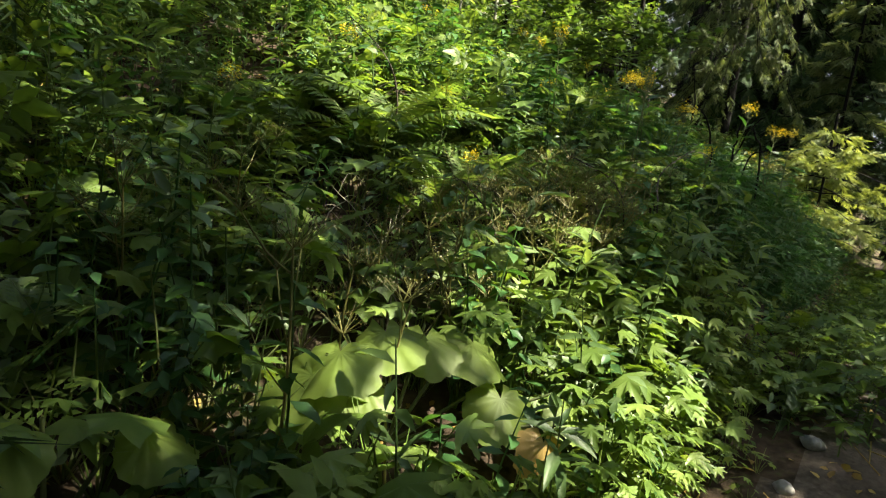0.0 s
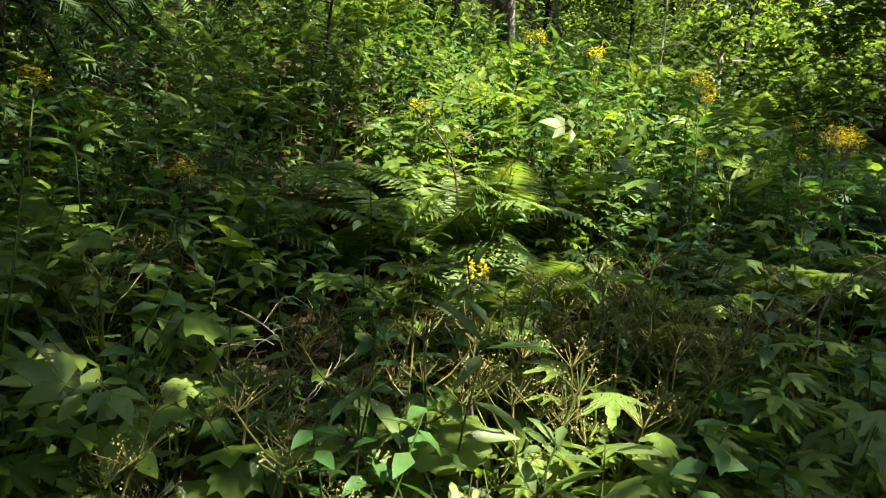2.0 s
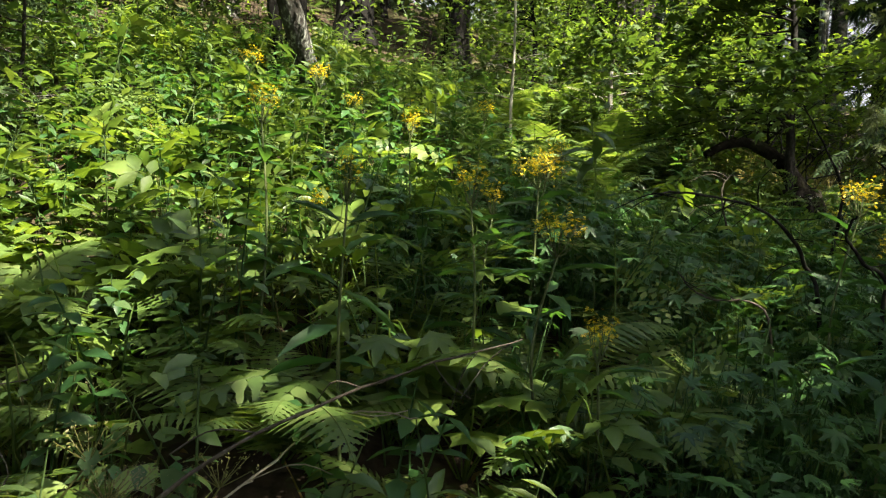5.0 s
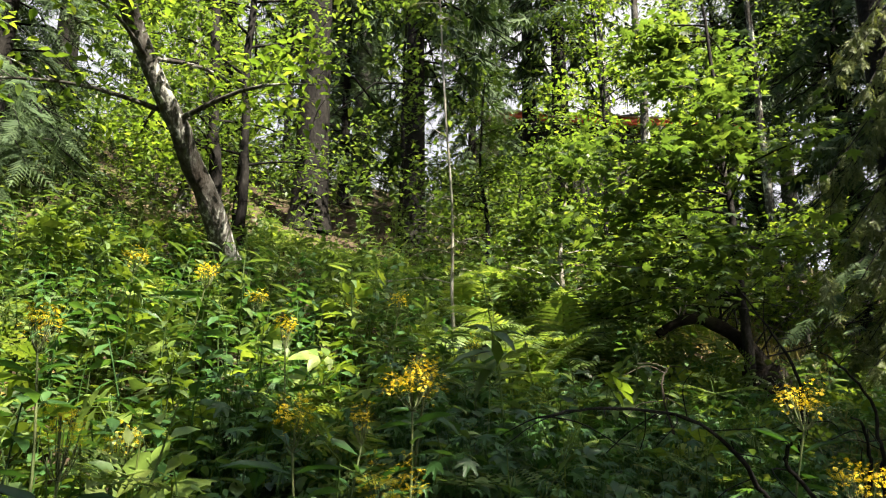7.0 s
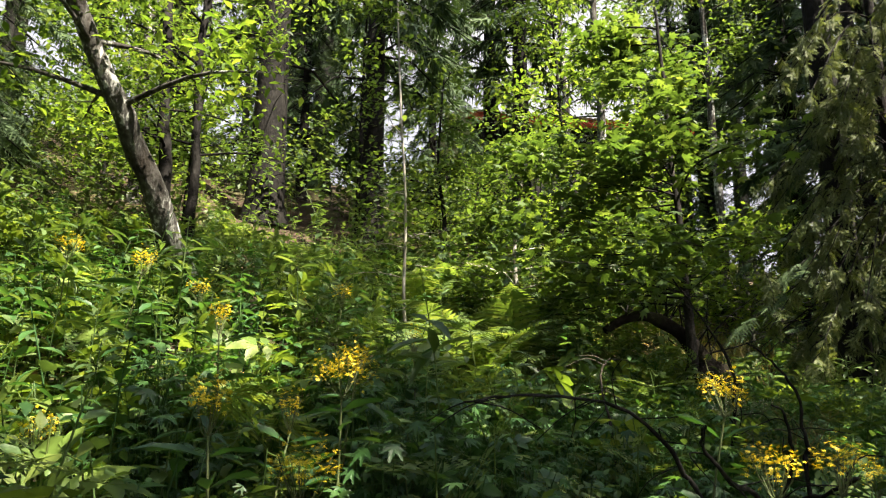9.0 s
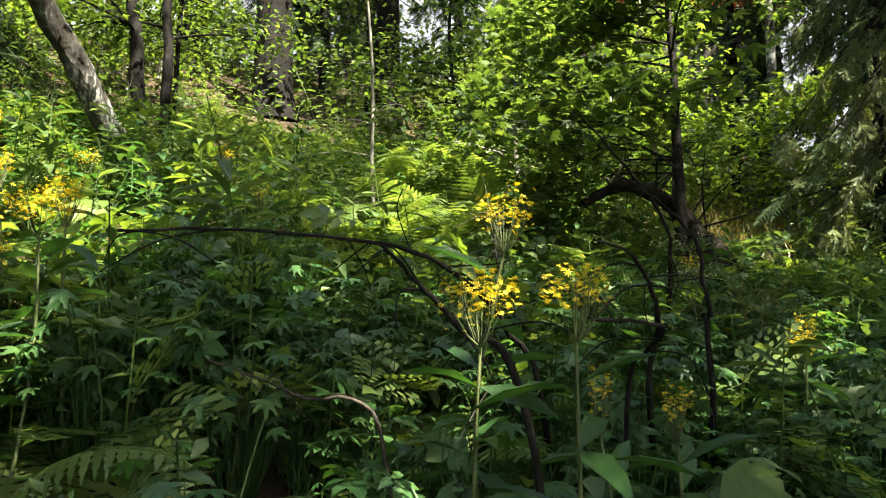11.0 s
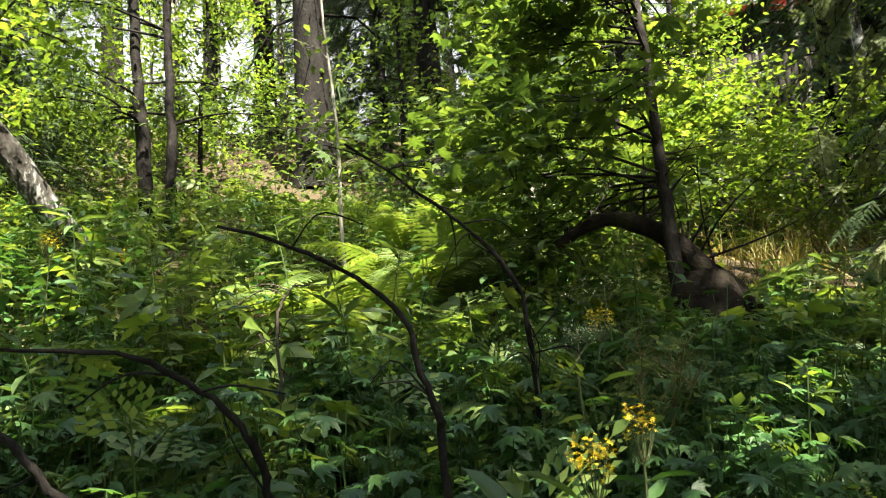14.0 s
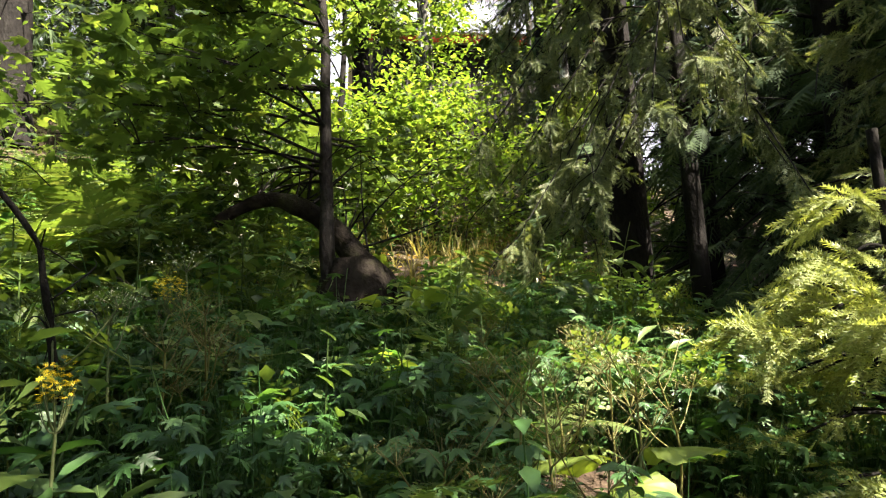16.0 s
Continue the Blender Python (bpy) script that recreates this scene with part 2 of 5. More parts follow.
def turns(yaw, pitch, roll, size):
    """Matrices that turn +Y to the heading, lift it by pitch and roll about it; size scales."""
    yaw, pitch, roll, size = np.broadcast_arrays(*(np.asarray(a, float) for a in (yaw, pitch, roll, size)))
    cy, sy, cp, sp, cr, sr = np.cos(yaw), np.sin(yaw), np.cos(pitch), np.sin(pitch), np.cos(roll), np.sin(roll)
    z, o = np.zeros_like(cy), np.ones_like(cy)
    rz = np.stack([np.stack([cy, -sy, z], -1), np.stack([sy, cy, z], -1), np.stack([z, z, o], -1)], -2)
    rx = np.stack([np.stack([o, z, z], -1), np.stack([z, cp, -sp], -1), np.stack([z, sp, cp], -1)], -2)
    ry = np.stack([np.stack([cr, z, sr], -1), np.stack([z, o, z], -1), np.stack([-sr, z, cr], -1)], -2)
    return (rz @ rx @ ry) * size[..., None, None]


def heading(dx, dy):
    return np.arctan2(-dx, dy)


def tube(points, radii, sides=7, cap=True):
    """A round limb along points with a radius at each."""
    p = np.asarray(points, float)
    r = np.broadcast_to(np.asarray(radii, float), (len(p),))
    d = np.gradient(p, axis=0)
    d /= np.linalg.norm(d, axis=1)[:, None] + 1e-9
    ref = np.where(np.abs(d[:, 2:3]) > 0.9, np.array([[1.0, 0, 0]]), np.array([[0, 0, 1.0]]))
    a = np.cross(d, ref)
    a /= np.linalg.norm(a, axis=1)[:, None] + 1e-9
    for i in range(1, len(a)):
        if a[i] @ a[i - 1] < 0:
            a[i] = -a[i]
    b = np.cross(d, a)
    ang = np.linspace(0, 2 * np.pi, sides, endpoint=False)
    v = p[:, None] + r[:, None, None] * (np.cos(ang)[None, :, None] * a[:, None] + np.sin(ang)[None, :, None] * b[:, None])
    i, j = np.meshgrid(np.arange(len(p) - 1), np.arange(sides), indexing="ij")
    q = np.stack([i * sides + j, i * sides + (j + 1) % sides, (i + 1) * sides + (j + 1) % sides, (i + 1) * sides + j], -1).reshape(-1, 4)
    tris = np.concatenate([q[:, [0, 1, 2]], q[:, [0, 2, 3]]])
    return v.reshape(-1, 3), tris


def curve(points, n=16):
    """A smooth line through a few points."""
    p = np.asarray(points, float)
    t = np.linspace(0, len(p) - 1, n)
    i = np.clip(t.astype(int), 0, len(p) - 2)
    f = (t - i)[:, None]
    p0, p1, p2, p3 = p[np.maximum(i - 1, 0)], p[i], p[i + 1], p[np.minimum(i + 2, len(p) - 1)]
    return 0.5 * (2 * p1 + (p2 - p0) * f + (2 * p0 - 5 * p1 + 4 * p2 - p3) * f**2 + (3 * p1 - p0 - 3 * p2 + p3) * f**3)


def part(name, me, parent, label=""):
    ob = new(name, me)
    ob.parent = parent
    return tagged(ob, label) if label else ob


def thing(name, place, label, category, group=""):
    ob = new(name)
    ob.location = place
    ob.empty_display_size = 0.1
    return tagged(ob, label, category, group)


# ---- the lie of the land: u runs along the trail, s away from it up the bank ----
AX, AY = 0.6805, 0.7328


def lay(u, s):
    return AX * u - AY * (s - 2.0), AY * u + AX * (s - 2.0)


def along(x, y):
    return AX * x + AY * y, -AY * x + AX * y + 2.0


def land(x, y, rough=True):
    x, y = np.asarray(x, float), np.asarray(y, float)
    u, s = along(x, y)
    z = np.interp(u, [-30, -6, -2.6, 0.2, 1.6, 3.2, 4.9, 9, 40], [-1.6, -1.0, -0.75, -0.42, -0.14, -0.27, -0.34, -0.3, -0.3])
    k = np.clip((s - 0.2) / 1.05, 0, 1)
    z = z + np.interp(u, [-1, 0.5, 2, 3.2], [0.20, 0.28, 0.50, 0.62]) * k * k * (3 - 2 * k)
    z = z + 0.37 * np.clip(s - 0.9, 0, 6.1) + 0.5 * np.clip(s - 7, 0, 9.5) + 0.12 * np.clip(s - 16.5, 0, 60)
    z = z - 0.16 * np.clip(-s - 0.6, 0, 30)
    if rough:
        w = np.clip((np.abs(s) - 0.4) / 0.8, 0.25, 1)
        z = z + w * (0.05 * np.sin(1.9 * x + 0.6) * np.sin(1.6 * y + 1.1) + 0.03 * np.sin(4.7 * x + 2.0 * y) + 0.016 * np.sin(9.1 * y - 5.0 * x))
    return z


def spaced(a, b, near, far_):
    """Coordinates from a to b, near apart round the middle and wider outwards."""
    out, x = [0.0], 0.0
    while x < b:
        x += near + far_ * max(0, abs(x) - 12)
        out.append(x)
    x, low = 0.0, []
    while x > a:
        x -= near + far_ * max(0, abs(x) - 12)
        low.append(x)
    return np.array(low[::-1] + out)


def build_ground():
    us_, ss_ = spaced(-500, 500, 0.2, 0.25), spaced(-500, 500, 0.12, 0.25)
    uu, ss = np.meshgrid(us_, ss_, indexing="ij")
    x, y = lay(uu, ss)
    z = land(x, y)
    n, m = uu.shape
    i, j = np.meshgrid(np.arange(n - 1), np.arange(m - 1), indexing="ij")
    q = np.stack([i * m + j, (i + 1) * m + j, (i + 1) * m + j + 1, i * m + j + 1], -1).reshape(-1, 4)
    mid = 0.25 * (ss[:-1, :-1] + ss[1:, :-1] + ss[1:, 1:] + ss[:-1, 1:]).ravel()
    umid = 0.5 * (uu[:-1, :-1] + uu[1:, :-1]).ravel()
    edge = 0.36 + 0.05 * np.sin(umid * 2.1) + 0.03 * np.sin(umid * 5.3 + 1)
    slot = (np.abs(mid + 0.22) < edge).astype(int)
    me = build_mesh("ground", np.stack([x, y, z], -1).reshape(-1, 3), [q], [SOIL, TRAIL], [slot], True)
    tagged(new("ground", me), "dark forest soil bank with a trodden earth trail along its foot", "ground", kind="structure")


build_ground()


def backdrop():
    """Bright hazy sky low behind the hill, far off."""
    m, nodes, links, bsdf = material("hazy_sky")
    em = nodes.new("ShaderNodeEmission")
    n = noise_tex(nodes, links, 0.03, 3)
    r = ramp(nodes, [(0.3, (0.86, 0.92, 1.0)), (0.7, (1.0, 1.0, 1.0))])
    links.new(n.outputs[0], r.inputs[0])
    links.new(r.outputs[0], em.inputs[0])
    em.inputs[1].default_value = 0.18
    links.new(em.outputs[0], nodes["Material Output"].inputs[0])
    n_ = 33
    a = np.linspace(-2.2, 2.2, n_)
    v = np.concatenate([np.stack([110 * np.sin(a), 110 * np.cos(a), np.full(n_, z)], -1) for z in (-2.0, 120.0)])
    i = np.arange(n_ - 1)
    q = np.stack([i, i + 1, n_ + i + 1, n_ + i], -1)
    tagged(new("backdrop", build_mesh("backdrop", v, [q], [m])), "bright hazy sky beyond the wooded hill", "sky", kind="structure")


backdrop()


# ---- leaf shapes, pointing along +Y, face up ----
def fan(outline, centre=(0, 0.4, 0)):
    v = np.array([centre, *outline], float)
    n = len(outline)
    return v, np.array([[0, i + 1, (i + 1) % n + 1] for i in range(n)])


OVAL = (np.array([(0, 0, 0), (0, 0.45, 0), (0, 1, -0.12), (-0.26, 0.36, 0.06), (0.26, 0.36, 0.06), (-0.17, 0.72, 0.02), (0.17, 0.72, 0.02)]),
        np.array([(0, 4, 1), (0, 1, 3), (1, 4, 6), (1, 5, 3), (1, 6, 2), (1, 2, 5)]))
NARROW = (OVAL[0] * (0.5, 1, 1), OVAL[1])
SIMPLE = (np.array([(0, 0, 0), (0.28, 0.45, 0.05), (0, 1, -0.1), (-0.28, 0.45, 0.05)]), np.array([(0, 1, 2), (0, 2, 3)]))


def lobed(lobes=5, depth=0.45, spread=2.3, teeth=0.08):
    out = [(0.0, 0.0, 0.0)]
    for i in range(lobes):
        a = -spread / 2 + spread * i / (lobes - 1)
        length = 1 - 0.32 * abs(a) / (spread / 2)
        for da, r in ((-0.15, 0.76 - teeth), (0, 1.0), (0.15, 0.76 - teeth)):
            out.append((length * r * math.sin(a + da), 0.12 + 0.85 * length * r * math.cos(a + da), -0.10 * r * r * length))
        if i < lobes - 1:
            b = a + spread / (lobes - 1) / 2
            out.append((depth * math.sin(b), 0.12 + depth * math.cos(b), 0.03))
    return fan(out, (0, 0.22, 0.03))


def toothed(lobes=5, depth=0.42, spread=2.7):
    """A lobed leaf with toothed lobes."""
    out = [(0.0, 0.0, 0.0)]
    for i in range(lobes):
        a = -spread / 2 + spread * i / (lobes - 1)
        length = 1 - 0.3 * abs(a) / (spread / 2)
        for da, r in ((-0.21, 0.64), (-0.12, 0.70), (-0.10, 0.88), (0, 1.0), (0.10, 0.88), (0.12, 0.70), (0.21, 0.64)):
            out.append((length * r * math.sin(a + da), 0.12 + 0.85 * length * r * math.cos(a + da), -0.14 * r * r * length + 0.03 * abs(da) * 5))
        if i < lobes - 1:
            b = a + spread / (lobes - 1) / 2
            out.append((depth * math.sin(b), 0.12 + depth * math.cos(b), 0.03))
    return fan(out, (0, 0.22, 0.03))


PALMATE = lobed()
TOOTHED = toothed()
LOBED_SOFT = lobed(5, 0.62, 2.9, 0.0)


def trefoil():
    """A divided leaf of five toothed leaflets."""
    h = Heap()
    for yaw, y0, size in ((0, 0.35, 0.65), (0.95, 0.32, 0.52), (-0.95, 0.32, 0.52), (1.5, 0.12, 0.42), (-1.5, 0.12, 0.42)):
        h.stamp(OVAL, turns([yaw], [-0.1], [0], [size]), [(0, y0, 0)])
    h.add(*tube([(0, 0, 0), (0, 0.4, 0)], [0.012, 0.008], 3))
    return h.shape()


def feathery():
    """A finely cut leaf, as on cow parsley."""
    h = Heap()
    for i in range(6):
        y = 0.15 + 0.13 * i
        size = 0.42 * (1 - i / 7.5)
        for side in (-1, 1):
            for k in range(3):
                px = side * size * (0.2 + 0.3 * k)
                h.stamp(SIMPLE, turns([-side * (0.45 + 0.75 * (k % 2))], [0.1], [0], [size * 0.48]), [(px, y + 0.07 * k, 0.0)])
    h.stamp(SIMPLE, turns([0], [0], [0], [0.25]), [(0, 0.85, 0)])
    h.add(*tube([(0, 0, 0), (0, 0.9, 0)], [0.01, 0.005], 3))
    return h.shape()


TREFOIL, FEATHER = trefoil(), feathery()


def frond(pairs=17, arch=0.55, teeth=5, width=0.24):
    """A fern frond: midrib and toothed pinnae, arching over, one unit long."""
    h = Heap()
    t = np.linspace(0, 1, 14)
    ang = 1.05 - (1.05 + arch) * t**1.3
    step = np.diff(t, prepend=0)
    mid = np.stack([0 * t, np.cumsum(step * np.cos(ang)), np.cumsum(step * np.sin(ang))], -1)
    h.add(*tube(mid, np.linspace(0.007, 0.002, 14), 3))
    for i in range(pairs):
        q = 0.14 + 0.84 * i / (pairs - 1)
        k = np.clip(q * 13, 0, 12.99)
        a = int(k)
        base = mid[a] + (mid[a + 1] - mid[a]) * (k - a)
        tan = (mid[a + 1] - mid[a]) / np.linalg.norm(mid[a + 1] - mid[a])
        up = np.cross((1, 0, 0), tan)
        length = width * (math.sin(math.pi * min(1, 0.18 + 0.86 * q)) ** 0.8) + 0.012
        for side in (-1, 1):
            out = np.array([side * 0.93, 0, 0]) + tan * 0.36 - up * 0.12
            wide = tan * 0.9 - np.array([side * 0.2, 0, 0])
            n = teeth
            e = np.linspace(0, 1, 2 * n + 1)
            half = (0.52 / pairs) * (1 - e**1.8) * np.where(np.arange(2 * n + 1) % 2, 1.0, 0.55) + 0.001
            cl = base + np.outer(e * length, out) - np.outer((e**2) * length * 0.16, up)
            v = np.concatenate([cl + np.outer(half, wide), cl - np.outer(half, wide)])
            m = 2 * n + 1
            f = [(j, j + 1, m + j) for j in range(m - 1)] + [(j + 1, m + j + 1, m + j) for j in range(m - 1)]
            h.add(v, [np.array(f)])
    return h.shape()


FRONDS = [frond(23, 0.5, 4), frond(24, 0.8, 4), frond(21, 0.25, 4, 0.28)]
FROND_LOW = frond(13, 0.6, 2)


def herb(kind, height, rng):
    """One whole plant as a template: stem and leaves."""
    h = Heap()
    lean = rng.normal(0, 0.10, 2)
    top = np.array([lean[0] * height, lean[1] * height, height])
    stem = curve([(0, 0, 0), (top[0] * 0.3, top[1] * 0.3, height * 0.55), top], 6)
    h.add(*tube(stem, np.linspace(0.005, 0.002, 6), 3))

    def at(t):
        k = np.clip(t * 5, 0, 4.999)
        a = k.astype(int)
        return stem[a] + (stem[a + 1] - stem[a]) * (k - a)[:, None]

    if kind == "nettle":
        n = 9
        t = np.repeat(np.linspace(0.25, 1, n), 2)
        yaw = np.repeat(np.arange(n) * 1.57, 2) + np.tile([0, np.pi], n) + rng.normal(0, 0.25, 2 * n)
        size = 0.095 * (1.1 - 0.65 * t) * height / 0.7 + 0.03
        h.stamp(OVAL, turns(yaw, rng.normal(-0.15, 0.25, 2 * n), rng.normal(0, 0.2, 2 * n), size), at(t))
    elif kind == "tall":
        n = 16
        t = rng.uniform(0.2, 1, n)
        yaw = np.arange(n) * 2.4 + rng.normal(0, 0.2, n)
        h.stamp(NARROW, turns(yaw, rng.normal(0.05, 0.3, n), rng.normal(0, 0.3, n), rng.uniform(0.09, 0.17, n)), at(t))
    elif kind == "bramble":
        n = 8
        t = np.linspace(0.3, 1, n)
        yaw = np.arange(n) * 2.4 + rng.normal(0, 0.4, n)
        h.stamp(TREFOIL, turns(yaw, rng.normal(0.0, 0.3, n), rng.normal(0, 0.3, n), rng.uniform(0.12, 0.2, n)), at(t))
    elif kind == "lobed":
        n = 7
        yaw = np.arange(n) * 2.4 + rng.normal(0, 0.4, n)
        reach = rng.uniform(0.08, 0.22, n)
        tip = np.stack([-np.sin(yaw) * reach, np.cos(yaw) * reach, height * rng.uniform(0.55, 1.0, n)], -1)
        for p in tip:
            h.add(*tube([(0, 0, 0), p * (0.5, 0.5, 0.65), p], [0.003, 0.0025, 0.002], 3))
        h.stamp(PALMATE if rng.random() < 0.6 else LOBED_SOFT, turns(yaw, rng.normal(-0.15, 0.25, n), rng.normal(0, 0.2, n), rng.uniform(0.09, 0.15, n)), tip)
    elif kind in ("toothed", "toothed_small"):
        n, low, high = (10, 0.07, 0.125) if kind == "toothed" else (16, 0.05, 0.09)
        yaw = np.arange(n) * 2.4 + rng.normal(0, 0.4, n)
        reach = rng.uniform(0.05, 0.2, n)
        tip = np.stack([-np.sin(yaw) * reach, np.cos(yaw) * reach, height * rng.uniform(0.5, 1.0, n)], -1)
        for p in tip:
            h.add(*tube([(0, 0, 0), p * (0.5, 0.5, 0.65), p], [0.0025, 0.002, 0.0015], 3))
        h.stamp(TOOTHED, turns(yaw, rng.normal(-0.3, 0.3, n), rng.normal(0, 0.25, n), rng.uniform(low, high, n)), tip)
    elif kind == "feather":
        n = 6
        yaw = np.arange(n) * 2.4 + rng.normal(0, 0.4, n)
        t = rng.uniform(0.25, 0.95, n)
        h.stamp(FEATHER, turns(yaw, rng.normal(0.3, 0.3, n), rng.normal(0, 0.3, n), rng.uniform(0.16, 0.30, n)), at(t))
    elif kind == "round":
        n = 14
        t = rng.uniform(0.3, 1, n)
        yaw = rng.uniform(0, 6.28, n)
        off = rng.normal(0, 0.05, (n, 3))
        h.stamp(OVAL, turns(yaw, rng.normal(-0.05, 0.35, n), rng.normal(0, 0.3, n), rng.uniform(0.045, 0.085, n)), at(t) + off)
    elif kind == "grass":
        n = 12
        yaw = rng.uniform(0, 6.28, n)
        blade = (np.array([(-0.012, 0, 0), (0.012, 0, 0), (0.011, 0.45, 0.0), (-0.011, 0.45, 0.0), (0, 1, -0.28)]), np.array([(0, 1, 2), (0, 2, 3), (3, 2, 4)]))
        h.stamp(blade, turns(yaw, rng.uniform(0.8, 1.4, n), rng.normal(0, 0.2, n), rng.uniform(0.5, 1.1, n) * height), np.zeros((n, 3)))
    return h.shape()


def sow(name, label, category, kind, mat, count, where, heights, sizes=(0.75, 1.25), variants=7, seed=1, clump=0.0, thin=0.0, clear=True):
    """Undergrowth that nobody could count: plants of one kind over a stretch, in one mesh."""
    rng = np.random.default_rng(seed)
    kinds = [herb(kind, rng.uniform(*heights), rng) for _ in range(variants)]
    (u0, u1), (s0, s1) = where
    u, s = rng.uniform(u0, u1, count), rng.uniform(s0, s1, count)
    x, y = lay(u, s)
    if clump:
        keep = 0.5 + 0.5 * np.sin(1.3 * x + seed) * np.sin(1.1 * y + 2.1 * seed) > rng.random(count) * clump
        x, y, s = x[keep], y[keep], s[keep]
    keep = ~((along(x, y)[0] > 2.3) & (s < 2.1) & (rng.random(len(x)) < thin))
    for px, py, r in CLEAR if clear else []:
        keep &= (x - px) ** 2 + (y - py) ** 2 > r * r
    x, y, s = x[keep], y[keep], s[keep]
    z = land(x, y) - 0.02
    size = rng.uniform(*sizes, len(x))
    edge = np.clip((np.abs(s) - 0.05) / 0.7, 0.35, 1) if s0 >= 0 else 1 + 0 * s
    pick = rng.integers(0, variants, len(x))
    h = Heap()
    for k in range(variants):
        m = pick == k
        tilt = rng.normal(0, 0.12, (2, m.sum()))
        h.stamp(kinds[k], turns(rng.uniform(0, 6.28, m.sum()), tilt[0], tilt[1], size[m] * edge[m]), np.stack([x[m], y[m], z[m]], -1))
    tagged(new(name, h.mesh(name, [mat])), label, category, kind="stuff")


FERNS = [(0.09, 1.03, 0.8), (0.45, 0.63, 0.5), (-0.13, 0.81, 0.75), (-0.46, 0.73, 0.65), (0.27, 0.31, 0.5), (0.5, 0.45, 0.45), (1.37, 0.9, 0.55), (1.84, 0.85, 0.5),
         (2.02, 5.86, 0.8), (2.06, 3.28, 0.6), (1.81, 4.1, 0.7), (1.89, 5.32, 0.8), (1.2, 7.75, 0.9), (2.36, 1.63, 0.55), (1.96, 1.66, 0.6), (2.16, 1.34, 0.5), (2.76, 2.52, 0.55),
         (1.5, 6.29, 0.9), (1.83, 4.93, 0.8), (1.62, 5.82, 0.85), (1.43, 4.96, 0.8), (2.46, 4.98, 0.7), (1.1, 5.6, 0.8), (0.8, 7.0, 0.9), (2.6, 1.9, 0.5), (1.4, 2.55, 0.6)]
CLEAR = [(3.75, 7.9, 1.0), (3.85, 7.2, 0.5), (3.8, 8.9, 0.8), (5.0, 4.6, 0.4), (3.5, 5.7, 0.25), (5.7, 4.3, 0.5)] + [(fx, fy, 0.42 * fs) for fx, fy, fs in FERNS] + [(-0.1, -1.25, 0.32), (0.2, -1.2, 0.25), (0.45, -1.25, 0.2), (-0.85, -1.85, 0.2)]
NEAR = ((-4.5, 9.5), (0.45, 7.5))
sow("nettle_undergrowth", "dense green nettle-like undergrowth on the forest bank", "undergrowth", "nettle", NETTLE_SHADE, 2600, NEAR, (0.35, 0.72), seed=2, clump=0.8, thin=0.8)
sow("leafy_undergrowth", "tall narrow-leaved green herbs on the forest bank", "undergrowth", "tall", HERB, 1800, NEAR, (0.45, 0.85), seed=3, clump=0.9, thin=0.8)
sow("bramble_undergrowth", "green bramble and ground elder leaves on the bank", "undergrowth", "bramble", LOBED, 1250, NEAR, (0.22, 0.5), seed=4, clump=0.8, thin=0.85)
sow("lobed_undergrowth", "bright green lobed leaves beside the trail", "undergrowth", "lobed", LOBED, 1000, ((-4.5, 9.5), (0.12, 3.2)), (0.18, 0.42), seed=5, clump=0.6, thin=0.8)
sow("feathery_undergrowth", "finely cut green cow parsley leaves on the bank", "undergrowth", "feather", FERN, 260, ((-4.5, 9.5), (0.35, 4.5)), (0.3, 0.6), seed=6, clump=0.9)
sow("verge_leaves", "bright green lobed leaves growing thick beside the trail", "undergrowth", "toothed", LOBED, 300, ((-1.5, 1.2), (0.35, 1.25)), (0.3, 0.46), seed=14)
sow("shade_leaves", "toothed leaves low on the bank, coloured green for canopy shade", "undergrowth", "toothed_small", NETTLE_SHADE, 1250, ((2.2, 8.6), (0.5, 3.0)), (0.42, 0.7), (0.6, 0.95), seed=19)
sow("small_leaf_undergrowth", "small-leaved green herbs between the taller plants", "undergrowth", "round", HERB, 2000, ((-4.5, 10), (0.3, 9)), (0.25, 0.7), seed=8)
sow("far_undergrowth", "green undergrowth further up the wooded bank", "undergrowth", "nettle", HERB, 900, ((-6, 18), (7, 18)), (0.5, 0.9), (0.9, 1.6), seed=9)
sow("verge_undergrowth", "green undergrowth below the other edge of the trail", "undergrowth", "nettle", HERB, 1100, ((-7, 12), (-5, -1.0)), (0.4, 0.8), seed=10)
sow("trail_plants", "low green plants growing over the trail", "undergrowth", "lobed", LOBED, 420, ((0.9, 9.5), (-1.0, 0.4)), (0.10, 0.24), (0.7, 1.1), seed=12)
sow("trail_herbs", "small herbs growing over the trail", "undergrowth", "round", HERB, 420, ((0.7, 9.5), (-1.0, 0.4)), (0.10, 0.26), (0.7, 1.1), seed=13)
sow("ground_elder", "ground elder with divided green leaves coloured for shade, thick on the bank", "undergrowth", "bramble", NETTLE_SHADE, 620, ((2.6, 8.2), (0.9, 3.6)), (0.4, 0.7), (0.5, 0.8), seed=16)
sow("dry_grass", "sunlit dry grass in the clearing behind the young maple", "grass", "grass", DRY_GRASS, 320, ((7.4, 12.0), (4.0, 8.5)), (0.35, 0.7), seed=20, clear=False)
sow("grass_tufts", "thin green grass tufts at the trail's edge", "grass", "grass", GRASS, 900, ((-4.5, 9.5), (0.3, 2.2)), (0.2, 0.5), seed=11, clump=0.9)


# ---- ferns ----
FROND_MESH = [build_mesh("frond", v, [f], [FERN]) for v, f in FRONDS]


